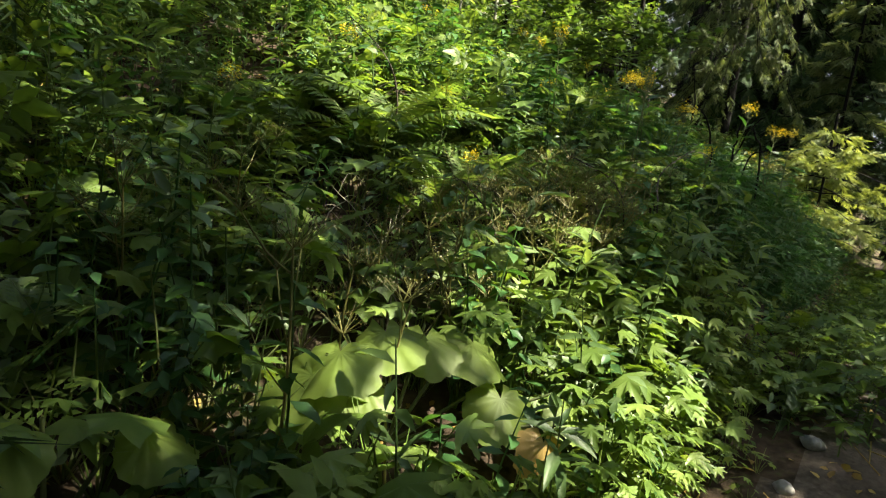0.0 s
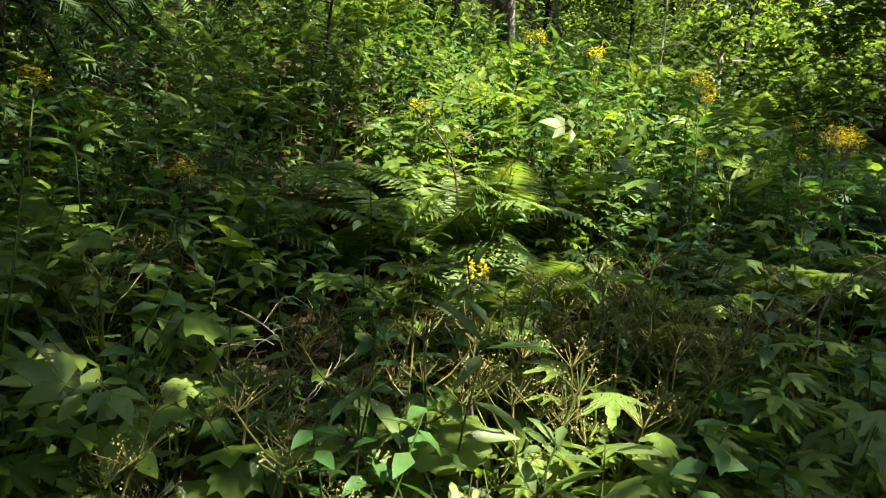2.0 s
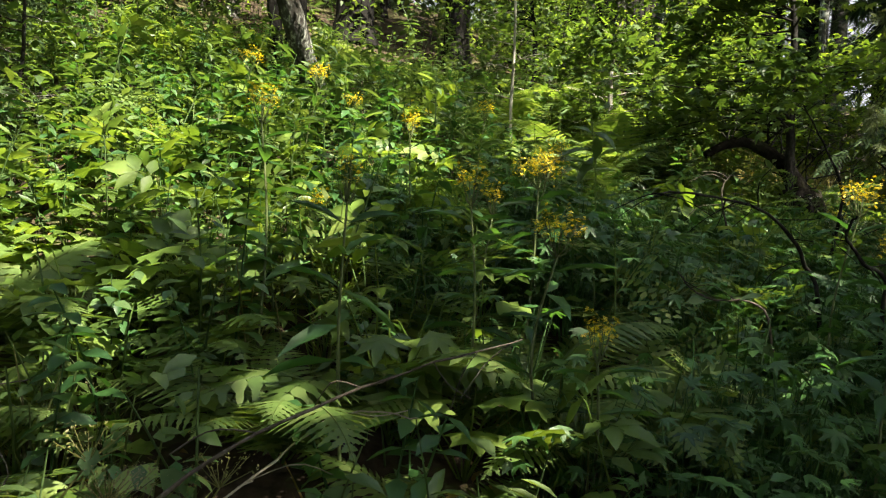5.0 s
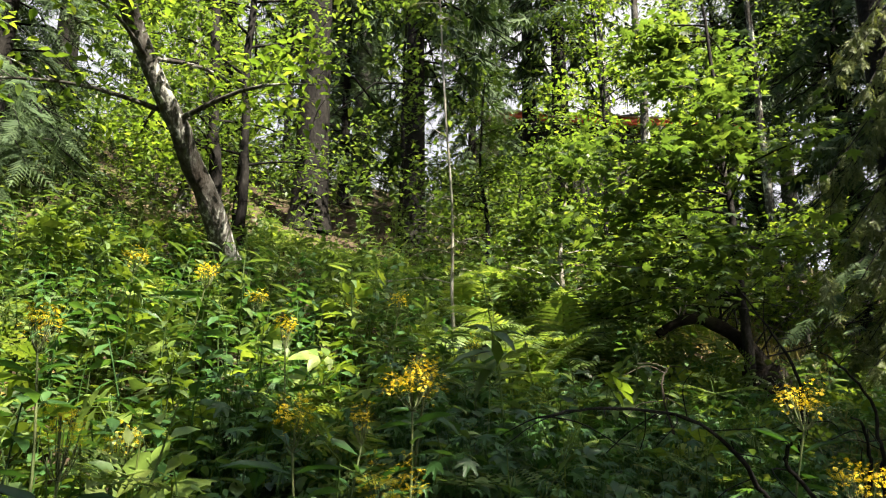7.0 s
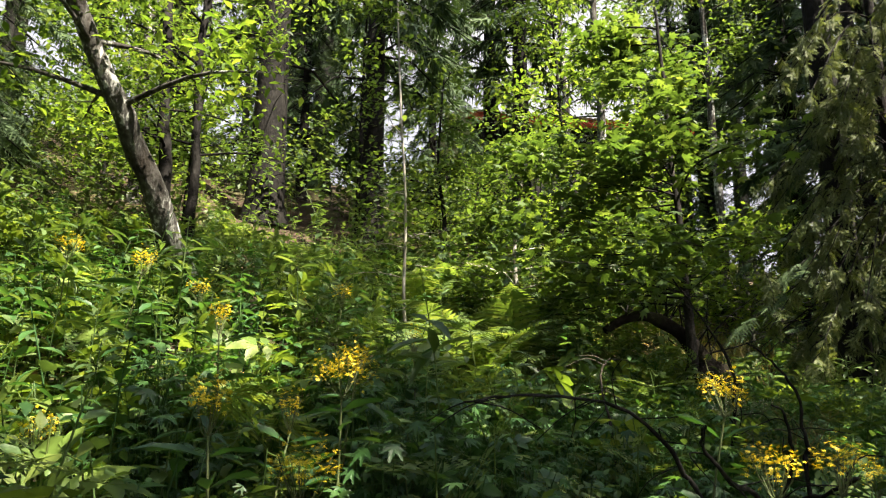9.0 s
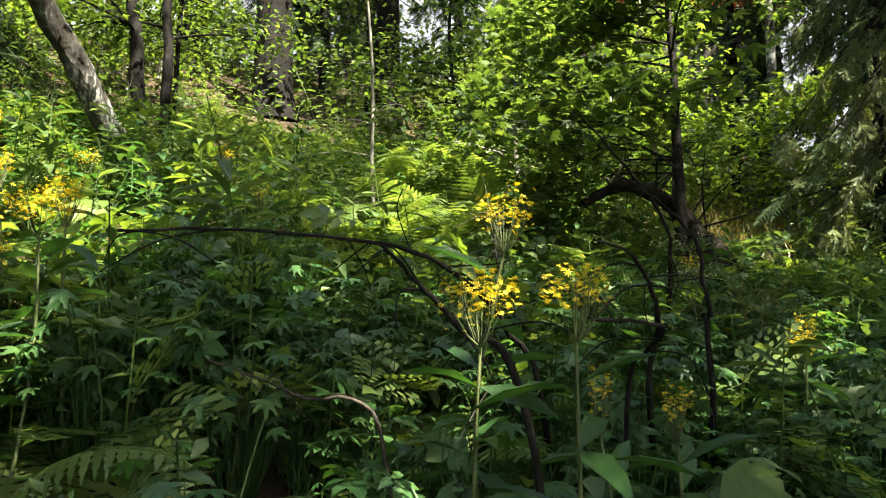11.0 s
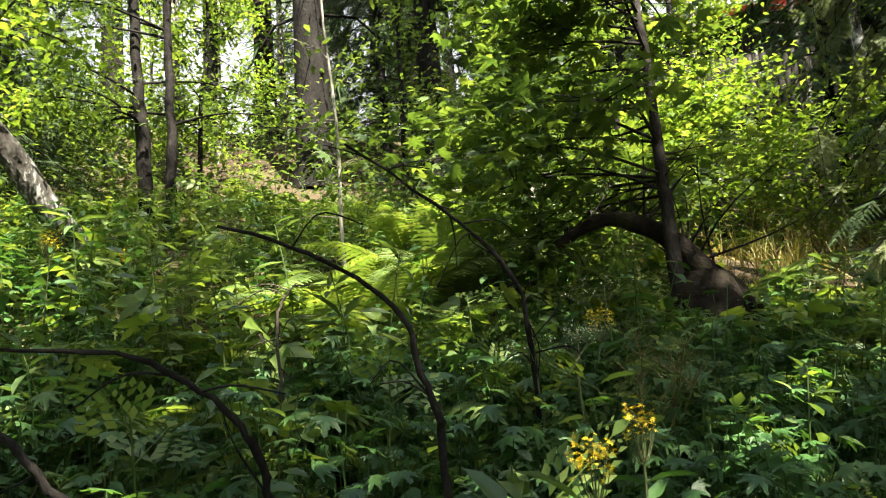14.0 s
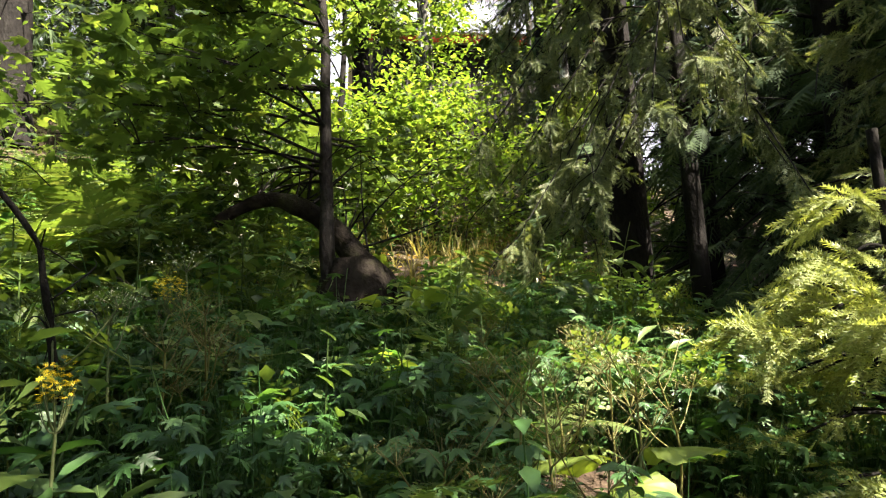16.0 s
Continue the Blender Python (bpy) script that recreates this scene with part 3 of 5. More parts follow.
def fern(x, y, size, count, seed, lift=0.0):
    rng = np.random.default_rng(seed)
    e = thing("fern", (x, y, float(land(x, y)) - 0.03 + lift), "arching green fern clump in the undergrowth", "fern", "ferns on the bank")
    for i in range(count):
        f = part("frond", FROND_MESH[int(rng.integers(0, 3))], e)
        k = size * rng.uniform(0.75, 1.15)
        f.matrix_basis = pose(0, 0, 0, rng.normal(4, 9), rng.normal(0, 8), 360 * i / count + rng.normal(0, 14)) @ Matrix.Diagonal((k, k, k, 1))
    return e


for i, (fx, fy, fs) in enumerate(FERNS):
    fern(fx, fy, fs * 1.1, 10, 100 + i)


def far_ferns():
    rng = np.random.default_rng(31)
    h = Heap()
    u, s = rng.uniform(-4, 10, 60), rng.uniform(1.6, 9, 60)
    x, y = lay(u, s)
    z = land(x, y)
    for i in range(60):
        n = 8
        h.stamp(FROND_LOW, turns(np.arange(n) * 0.785 + rng.normal(0, 0.2, n), rng.normal(0.05, 0.15, n), rng.normal(0, 0.15, n), rng.uniform(0.4, 0.75) * rng.uniform(0.8, 1.1, n)),
                np.tile((x[i], y[i], z[i]), (n, 1)))
    tagged(new("scattered_ferns", h.mesh("scattered_ferns", [FERN])), "small green ferns scattered through the undergrowth", "fern", kind="stuff")


far_ferns()


# ---- plants that stand out ----
def star(petals=7):
    v, f = [(0, 0, 0.12)], []
    for i in range(petals):
        a = 2 * math.pi * i / petals
        v += [(math.cos(a - 0.22) * 0.55, math.sin(a - 0.22) * 0.55, 0), (math.cos(a) * 1.0, math.sin(a) * 1.0, -0.12), (math.cos(a + 0.22) * 0.55, math.sin(a + 0.22) * 0.55, 0)]
        k = 1 + 3 * i
        f += [(0, k, k + 1), (0, k + 1, k + 2)]
    return np.array(v), np.array(f)


STAR = star()


def ragwort(x, y, z, width, seed):
    """A tall stem with narrow leaves and a flat yellow flower head."""
    rng = np.random.default_rng(seed)
    g = float(land(x, y)) - 0.02
    height = max(0.35, z - g)
    e = thing("yellow_flower_plant", (x, y, g), "tall leafy plant with a flat yellow flower head", "flower", "yellow flowers on the bank")
    stem = curve([(0.05 * rng.normal(), 0.05 * rng.normal(), 0), (0.03 * rng.normal(), 0.03 * rng.normal(), height * 0.5), (0, 0, height - 0.1)], 10)
    sh = Heap()
    sh.add(*tube(stem, np.linspace(0.006, 0.003, 10), 5))
    n = int(max(40, width * 1150))
    ang, rad = rng.uniform(0, 6.28, n), width * 0.5 * np.sqrt(rng.uniform(0, 1, n))
    p = np.stack([rad * np.cos(ang), rad * np.sin(ang) * 0.85, height - 0.3 * rad * rad / width + rng.normal(0, 0.022, n)], -1)
    for q in p[:: max(1, n // 14)]:
        sh.add(*tube(curve([stem[-1], stem[-1] * 0.5 + q * 0.5 + (0, 0, -0.02), q], 4), [0.0022, 0.0016, 0.0012, 0.001], 3))
    part("stem", sh.mesh("stem", [STEM], True), e)
    lh = Heap()
    m = 16
    t = np.linspace(0.12, 0.97, m)
    base = stem[np.clip((t * 9).astype(int), 0, 9)]
    lh.stamp(NARROW, turns(np.arange(m) * 2.4, rng.normal(0.15, 0.25, m), rng.normal(0, 0.3, m), rng.uniform(0.12, 0.2, m)), base)
    part("leaves", lh.mesh("leaves", [NETTLE_SHADE]), e)
    fh = Heap()
    fh.stamp(STAR, turns(rng.uniform(0, 6.28, n), rng.normal(0, 0.45, n), rng.normal(0, 0.45, n), rng.uniform(0.0055, 0.009, n)), p)
    tagged(part("flower_head", fh.mesh("flower_head", [YELLOW]), e), "bright yellow flower head", kind="stuff")


FLOWERS = [(1.88, 1.89, 1.51, 0.24), (2.04, 1.25, 1.28, 0.16), (3.04, 2.09, 1.46, 0.15), (3.08, 1.74, 1.27, 0.15), (3.24, 1.77, 1.28, 0.12), (-0.34, 1.29, 1.44, 0.13),
           (0.33, -0.04, 0.75, 0.09), (2.18, 1.10, 1.01, 0.10), (-0.83, -0.02, 0.98, 0.12), (1.70, 1.92, 1.40, 0.08), (1.75, 1.35, 1.42, 0.11),
           (1.2, 2.3, 1.75, 0.10), (1.05, 1.25, 1.66, 0.12), (1.55, 0.85, 1.4, 0.08), (1.85, 2.9, 1.7, 0.08), (0.0, 2.8, 2.2, 0.16), (0.45, 2.8, 2.1, 0.14),
           (0.37, 3.44, 2.06, 0.16), (1.9, 1.95, 1.55, 0.12), (3.4, 2.2, 1.03, 0.08), (3.25, 2.05, 1.07, 0.05), (3.5, 4.2, 1.45, 0.12), (3.85, 3.3, 1.17, 0.08),
           (3.8, 3.1, 1.12, 0.10), (-1.65, 0.08, 1.30, 0.14), (0.26, 0.7, 1.10, 0.08), (1.1, 1.54, 1.33, 0.12), (1.3, 3.4, 2.0, 0.12), (0.69, 4.2, 2.1, 0.12)]
for i, (fx, fy, fz, fw) in enumerate(FLOWERS):
    ragwort(fx, fy, fz, fw, 300 + i)


def big_leaf(rng, size):
    """A broad wavy leaf with a notch at its stalk, ribbed along its veins."""
    n, rings = 40, 5
    ph = rng.uniform(0, 6.28, 3)
    v, f = [(0, 0.30, 0.03)], []
    for k in range(1, rings + 1):
        t = k / rings
        for i in range(n):
            a = -math.pi * 0.92 + 1.84 * math.pi * i / (n - 1)
            r = t * (0.5 + 0.06 * math.cos(a)) * (1 + (0.05 * math.sin(5 * a + ph[0]) + 0.03 * math.sin(11 * a + ph[1]) + (0.025 if i % 2 else -0.025)) * t)
            z = 0.03 + 0.06 * t * t * math.sin(3 * a + ph[2]) - 0.09 * t * t * abs(math.sin(a)) ** 2 + 0.016 * t * math.cos(13 * a) - 0.06 * t**3
            v.append((r * math.sin(a), 0.30 + 0.15 * t + r * math.cos(a) * 0.95, z))
    for i in range(n - 1):
        f.append((0, 1 + i, 2 + i))
    for k in range(rings - 1):
        o = 1 + k * n
        for i in range(n - 1):
            f += [(o + i, o + n + i, o + n + i + 1), (o + i, o + n + i + 1, o + i + 1)]
    return np.array(v) * size, np.array(f)


def broad_plant(x, y, leaves, seed, wither=()):
    """Broad leaves on stalks out of one root; leaves: (dx, dy, height, yaw, pitch, size)."""
    rng = np.random.default_rng(seed)
    g = float(land(x, y)) - 0.02
    e = thing("broad_leaved_plant", (x, y, g), "broad-leaved plant with large wavy sunlit green leaves", "plant", "broad-leaved plants")
    for i, (dx, dy, z, yaw, pitch, size) in enumerate(leaves):
        v, f = big_leaf(rng, size)
        me = build_mesh("leaf", v, [f], [WITHER if i in wither else BROAD], smooth=True)
        lf = part("leaf", me, e, "yellowed withering leaf" if i in wither else "")
        lf.matrix_basis = pose(dx, dy, z, pitch, rng.normal(0, 8), yaw)
        v, f = tube(curve([(0.0, 0.0, 0.0), (dx * 0.6, dy * 0.6, z * 0.6), (dx, dy, z)], 6), np.linspace(0.008, 0.005, 6), 5)
        part("stalk", build_mesh("stalk", v, [f], [STEM], smooth=True), e)


broad_plant(-0.02, -1.12, [(-0.19, -0.26, 0.45, 165, -28, 0.25), (-0.08, -0.08, 0.46, 185, -22, 0.25), (0.07, -0.02, 0.44, 178, -30, 0.23), (0.23, 0.09, 0.41, 200, -28, 0.26), (-0.24, -0.33, 0.41, 150, -45, 0.25), (0.34, -0.03, 0.28, 190, -48, 0.25), (0.54, -0.05, 0.25, 215, -45, 0.19), (0.49, -0.13, 0.17, 195, -66, 0.2), (-0.11, -0.19, 0.33, 170, -40, 0.2)], 51, (7,))
broad_plant(-0.85, -1.75, [(0.02, -0.1, 0.36, 150, -20, 0.25), (-0.15, 0.0, 0.33, 100, -30, 0.22), (0.15, 0.05, 0.3, -120, -25, 0.2)], 53)
broad_plant(-1.15, -2.0, [(0, 0, 0.5, 200, -60, 0.2), (0.1, 0.1, 0.45, 120, -60, 0.2), (-0.2, 0, 0.42, 60, -40, 0.18)], 57)
broad_plant(0.38, -0.48, [(0, 0, 0.42, 180, -25, 0.24), (-0.1, 0.1, 0.34, 80, -20, 0.2)], 54)
broad_plant(4.94, 4.3, [(-0.02, 0.0, 0.42, 75, -8, 0.26), (0.06, 0.0, 0.43, -70, -2, 0.26), (0.02, -0.06, 0.38, 185, -30, 0.22)], 55, ())


def long_leaf(rng, size):
    """A long wavy leaf that arches over, with a sunken midrib."""
    n = 12
    t = np.linspace(0, 1, n)
    half = 0.15 * np.sin(np.pi * np.clip(t, 0.04, 0.97) ** 0.75) ** 0.9
    lift = 0.25 * t - 0.45 * t**2.2
    ph = rng.uniform(0, 6.28)
    v = []
    for k, side in enumerate((-1, -0.5, 0, 0.5, 1)):
        wave = 0.03 * abs(side) * np.sin(t * 17 + ph + side * 2)
        v.append(np.stack([side * half, t * (1 - 0.12 * t), lift + 0.09 * abs(side) ** 1.3 * np.sin(np.pi * t) + wave], -1))
    i, j = np.meshgrid(np.arange(4), np.arange(n - 1), indexing="ij")
    q = np.stack([i * n + j, (i + 1) * n + j, (i + 1) * n + j + 1, i * n + j + 1], -1).reshape(-1, 4)
    return np.concatenate(v) * size, q


def dock_plant(x, y, leaves, size, seed):
    """A rosette of long upright leaves."""
    rng = np.random.default_rng(seed)
    e = thing("dock_plant", (x, y, float(land(x, y)) - 0.02), "leafy plant with long wavy green leaves", "plant", "long-leaved plants")
    for i in range(leaves):
        yaw = 360 * i / leaves + rng.normal(0, 18)
        v, f = long_leaf(rng, size * rng.uniform(0.75, 1.15))
        lf = part("leaf", build_mesh("leaf", v, [f], [DOCK], smooth=True), e)
        a = radians(yaw)
        r, z = rng.uniform(0.03, 0.09), size * rng.uniform(0.2, 0.7)
        at = (-math.sin(a) * r, math.cos(a) * r, z)
        lf.matrix_basis = pose(*at, rng.uniform(12, 50), rng.normal(0, 12), yaw)
        v, f = tube(curve([(0, 0, 0), (at[0] * 0.4, at[1] * 0.4, z * 0.6), at], 5), np.linspace(0.006, 0.004, 5), 5)
        part("stalk", build_mesh("stalk", v, [f], [STEM], smooth=True), e)


for i, (dx, dy, dn, ds) in enumerate([(3.43, 4.12, 8, 0.27), (3.72, 3.98, 9, 0.28), (3.98, 4.02, 9, 0.27), (4.17, 3.92, 8, 0.26), (3.96, 4.31, 8, 0.28), (2.81, 2.45, 8, 0.30), (3.1, 2.53, 7, 0.28), (3.6, 4.25, 7, 0.28), (4.3, 4.15, 7, 0.28), (3.3, 2.3, 6, 0.26)]):
    dock_plant(dx, dy, dn, ds, 700 + i)


def umbel_plant(x, y, height, seed, dry=True, lean=(0, 0)):
    """A branching stalk with flat seed umbels."""
    rng = np.random.default_rng(seed)
    g = float(land(x, y)) - 0.02
    e = thing("umbel_plant", (x, y, g), "dry branching stalk with pale seed umbels" if dry else "slender stalk with small white flower umbels", "plant", "umbel plants")
    top = np.array([lean[0], lean[1], height])
    stem = curve([(0, 0, 0), top * 0.55 + rng.normal(0, 0.03, 3) * (1, 1, 0), top], 9)
    sh = Heap()
    sh.add(*tube(stem, np.linspace(0.006, 0.003, 9), 5))
    ends = [(stem[-1], np.array([0, 0, 1.0]), 0.12)]
    for k in (4, 5, 6, 7) if dry else (6,):
        a = rng.uniform(0, 6.28)
        d = np.array([math.cos(a) * 0.7, math.sin(a) * 0.7, 0.75])
        q = stem[k] + d * rng.uniform(0.12, 0.26)
        sh.add(*tube(curve([stem[k], (stem[k] + q) / 2 + (0, 0, -0.02), q], 5), np.linspace(0.003, 0.002, 5), 4))
        ends.append((q, d, rng.uniform(0.06, 0.1)))
    for q, d, r in ends:
        uh = Heap()
        for i in range(12):
            a = i * 2.4
            o = q + r * (np.array([math.cos(a), math.sin(a), 0]) * math.sqrt((i + 0.5) / 12)) + (0, 0, r * rng.uniform(0.45, 0.75))
            sh.add(*tube([q, o], [0.0013, 0.0009], 3))
            m = 7 if dry else 4
            uh.stamp(SIMPLE, turns(rng.uniform(0, 6.28, m), rng.uniform(0.1, 1.2, m), rng.uniform(-1, 1, m), rng.uniform(0.005, 0.009, m)), o + rng.normal(0, 0.008, (m, 3)))
        tagged(part("umbel", uh.mesh("umbel", [SEED if dry else WHITE]), e), "flat seed umbel" if dry else "small white flower umbel", kind="stuff")
    part("stalk", sh.mesh("stalk", [SEED if dry else STEM]), e)


UMBELS = [(-0.37, -1.64, 0.8, 1), (-0.03, -1.34, 0.65, 1), (0.71, -0.35, 0.6, 1), (0.8, -0.1, 0.55, 1), (0.95, -0.2, 0.55, 1), (0.55, -0.5, 0.5, 1), (1.1, 0.0, 0.5, 1), (-0.66, -0.61, 0.55, 1),
          (0.31, -0.56, 0.65, 1), (0.2, -0.7, 0.6, 1), (1.4, 0.3, 0.4, 1), (4.66, 4.25, 0.6, 1), (4.73, 4.1, 0.65, 1), (5.0, 4.3, 0.65, 1), (4.89, 3.94, 0.6, 1), (4.5, 3.8, 0.5, 1), (5.2, 4.0, 0.5, 1),
          (3.71, 3.86, 0.55, 1), (3.8, 3.94, 0.55, 1), (3.5, 4.3, 0.65, 0), (3.5, 3.9, 0.6, 0), (3.4, 3.8, 0.6, 0), (-0.1, -0.7, 0.5, 1), (0.75, 0.15, 0.5, 1), (-0.9, -1.2, 0.6, 1),
          (0.62, -0.5, 0.5, 1), (0.88, -0.38, 0.52, 1), (0.42, -0.42, 0.56, 1), (0.98, -0.05, 0.5, 1), (0.66, -0.12, 0.58, 1), (0.25, -0.45, 0.55, 1), 
          (1.2, 0.15, 0.45, 1), (0.9, 0.1, 0.5, 1), (0.52, -0.25, 0.55, 1), (0.1, -0.85, 0.55, 1), (-0.2, -1.0, 0.5, 1), (4.75, 4.5, 0.55, 1), (5.1, 4.6, 0.6, 1), (4.95, 4.75, 0.55, 1)]
for i, (ux, uy, uh_, dry) in enumerate(UMBELS):
    umbel_plant(ux, uy, uh_, 500 + i, bool(dry))


# ---- woody things ----
def dead_branch(points, r0, r1, twigs, seed, mat, label):
    """A bent bough with thin side twigs."""
    rng = np.random.default_rng(seed)
    p = np.array(points, float)
    e = thing("dead_branch", tuple(p[0]), label, "branch", "dead branches in the undergrowth")
    line = curve(p - p[0], 30)
    line = line + rng.normal(0, 0.002, line.shape)
    v, f = tube(line, np.linspace(r0, r1, 30) * rng.uniform(0.85, 1.15, 30), 8)
    part("bough", build_mesh("bough", v, [f], [mat], smooth=True), e)
    for _ in range(twigs):
        k = int(rng.integers(8, 29))
        d = rng.normal(0, 1, 3) * (1, 1, 0.6)
        d /= np.linalg.norm(d)
        n = rng.uniform(0.4, 1) * 0.25
        mid = line[k] + d * n * 0.5 + rng.normal(0, 0.02, 3)
        end = line[k] + d * n + (0, 0, -0.2 * n)
        v, f = tube(curve([line[k], mid, end], 8), np.linspace(r1 * 0.8, 0.0015, 8), 4)
        part("twig", build_mesh("twig", v, [f], [mat], smooth=True), e)


def down(x, y):
    return float(land(x, y)) - 0.04


dead_branch([(3.08, 2.58, down(3.08, 2.58)), (3.03, 2.54, 1.02), (2.96, 2.49, 1.16), (2.88, 2.42, 1.28), (2.75, 2.32, 1.38), (2.56, 2.17, 1.42), (2.40, 1.91, 1.42), (2.30, 1.72, 1.40)], 0.011, 0.003, 14, 1, DARK_DEAD_SHADED, "bare dark grey dead branch arching over the undergrowth")
dead_branch([(3.22, 2.0, down(3.22, 2.0)), (3.11, 1.93, 1.06), (3.0, 1.87, 1.20), (2.93, 1.82, 1.29), (2.92, 1.68, 1.35)], 0.010, 0.003, 5, 13, DARK_DEAD_SHADED, "dark bent dead branch crossing yellow flowers")
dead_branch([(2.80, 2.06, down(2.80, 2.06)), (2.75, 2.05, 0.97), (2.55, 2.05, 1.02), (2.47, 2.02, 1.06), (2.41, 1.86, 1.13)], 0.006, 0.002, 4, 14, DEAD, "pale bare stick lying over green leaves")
dead_branch([(3.35, 2.70, down(3.35, 2.70)), (3.33, 2.70, 1.0), (3.35, 2.67, 1.11), (3.36, 2.63, 1.20), (3.35, 2.58, 1.27), (3.32, 2.50, 1.34), (3.29, 2.42, 1.38), (3.22, 2.27, 1.40)], 0.011, 0.003, 3, 2, DARK_DEAD_SHADED, "dark curved dead branch with mossy bark")
dead_branch([(3.53, 3.01, down(3.53, 3.01)), (3.51, 3.01, 1.13), (3.52, 2.99, 1.21), (3.50, 2.96, 1.32), (3.49, 2.93, 1.42), (3.43, 2.87, 1.51), (3.34, 2.77, 1.58), (3.25, 2.65, 1.63)], 0.011, 0.003, 3, 3, DARK_DEAD_SHADED, "dark bent dead stem leaning over ferns")
dead_branch([(3.39, 3.86, down(3.39, 3.86)), (3.37, 3.86, 1.07), (3.39, 3.82, 1.21), (3.40, 3.77, 1.39), (3.40, 3.73, 1.54), (3.33, 3.64, 1.69), (3.24, 3.53, 1.81), (3.07, 3.30, 2.0)], 0.015, 0.004, 14, 4, DARK_DEAD_SHADED, "dark leaning dead sapling with bare twigs")
dead_branch([(3.27, 2.42, down(3.27, 2.42)), (3.29, 2.38, 1.03), (3.34, 2.22, 1.13), (3.38, 2.08, 1.19), (3.33, 1.93, 1.21), (3.26, 1.80, 1.22)], 0.008, 0.003, 4, 5, DARK_DEAD_SHADED, "thin dark fallen branch among green leaves")
dead_branch([(1.5, 0.2, down(1.5, 0.2)), (1.42, 0.15, 0.6), (1.5, 0.35, 0.78), (1.75, 0.62, 0.92), (2.0, 0.95, 0.98)], 0.006, 0.002, 7, 7, DEAD, "pale thin dry stalk with bare twigs")
dead_branch([(1.25, 0.05, down(1.25, 0.05)), (1.2, 0.1, 0.6), (1.1, 0.2, 0.75), (0.9, 0.25, 0.82)], 0.006, 0.002, 10, 8, DEAD, "pale dry tangled twigs in the undergrowth")
dead_branch([(0.5, -0.45, down(0.5, -0.45)), (0.42, -0.4, 0.42), (0.3, -0.3, 0.6), (0.2, -0.2, 0.66)], 0.007, 0.002, 8, 9, DEAD, "pale bent dry stalk standing in the herbs")
dead_branch([(0.0, 0.95, down(0.0, 0.95)), (0.0, 0.9, 1.0), (-0.1, 0.85, 1.25), (-0.35, 0.8, 1.45)], 0.008, 0.002, 16, 10, DEAD, "pale bare shrub twigs above the ferns")
dead_branch([(3.4, 4.6, down(3.4, 4.6)), (3.2, 4.75, 1.25), (2.9, 4.9, 1.5), (2.7, 5.0, 1.6)], 0.010, 0.003, 10, 11, DEAD, "grey dry fallen branch under the young maple")
dead_branch([(2.75, 3.3, down(2.75, 3.3)), (2.75, 3.32, 1.2), (2.7, 3.36, 1.5), (2.75, 3.4, 1.62)], 0.009, 0.003, 9, 12, DEAD, "thin pale broken dead stem")
dead_branch([(0.01, -0.52, down(0.01, -0.52)), (0.01, -0.55, 0.11), (-0.12, -0.44, 0.22), (-0.24, -0.51, 0.27), (-0.36, -0.40, 0.36), (-0.48, -0.37, 0.46), (-0.58, -0.48, 0.52)], 0.004, 0.0015, 3, 40, DRY, "thin pale dry stalk standing in the herbs")
dead_branch([(-0.25, -0.42, down(-0.25, -0.42)), (-0.25, -0.45, 0.25), (-0.32, -0.38, 0.35), (-0.31, -0.33, 0.43), (-0.24, -0.32, 0.49)], 0.004, 0.0015, 3, 41, DRY, "thin pale dry stalk standing in the herbs")
dead_branch([(-0.10, -0.44, down(-0.10, -0.44)), (-0.10, -0.47, 0.24), (-0.06, -0.38, 0.36), (0.04, -0.33, 0.48)], 0.004, 0.0015, 3, 42, DRY, "thin pale dry stalk standing in the herbs")
dead_branch([(1.13, 0.38, down(1.13, 0.38)), (1.13, 0.35, 0.38), (1.06, 0.36, 0.51), (1.03, 0.31, 0.61)], 0.004, 0.0015, 3, 43, DRY, "thin pale dry stalk standing in the herbs")
dead_branch([(1.38, 0.30, down(1.38, 0.30)), (1.38, 0.27, 0.35), (1.36, 0.32, 0.48), (1.28, 0.36, 0.58), (1.21, 0.33, 0.64)], 0.004, 0.0015, 3, 44, DRY, "thin pale dry stalk standing in the herbs")
dead_branch([(1.37, 0.53, down(1.37, 0.53)), (1.37, 0.50, 0.57), (1.47, 0.54, 0.67), (1.59, 0.69, 0.79), (1.70, 0.65, 0.84), (1.84, 0.62, 0.85)], 0.004, 0.0015, 3, 45, DRY, "thin pale dry stalk standing in the herbs")
dead_branch([(-0.05, -0.75, down(-0.05, -0.75)), (-0.05, -0.78, -0.01), (-0.03, -0.67, 0.14), (-0.08, -0.50, 0.33), (-0.24, -0.31, 0.48), (-0.36, -0.43, 0.58)], 0.004, 0.0015, 3, 46, DRY, "thin pale dry stalk standing in the herbs")
dead_branch([(0.45, -0.60, down(0.45, -0.60)), (0.45, -0.63, 0.11), (0.39, -0.63, 0.25), (0.30, -0.63, 0.37)], 0.004, 0.0015, 3, 47, DRY, "thin pale dry stalk standing in the herbs")



def lets_sun(places):
    """True for places that do not stand between the sun and an opening's sunlit spot."""
    to = np.array(SUN_TO)
    spots = [(*lay(u, s), 0.4 + float(land(*lay(u, s))), r) for u, s, r in GAPS_BANK] + GAPS_HIGH
    keep = np.ones(len(places), bool)
    for x, y, z, r in spots:
        q = places - np.array([x, y, z])
        far_off = q @ to
        near = np.linalg.norm(q - far_off[:, None] * to, axis=1)
        keep &= (near > r) | (far_off < 2.0)
    return keep


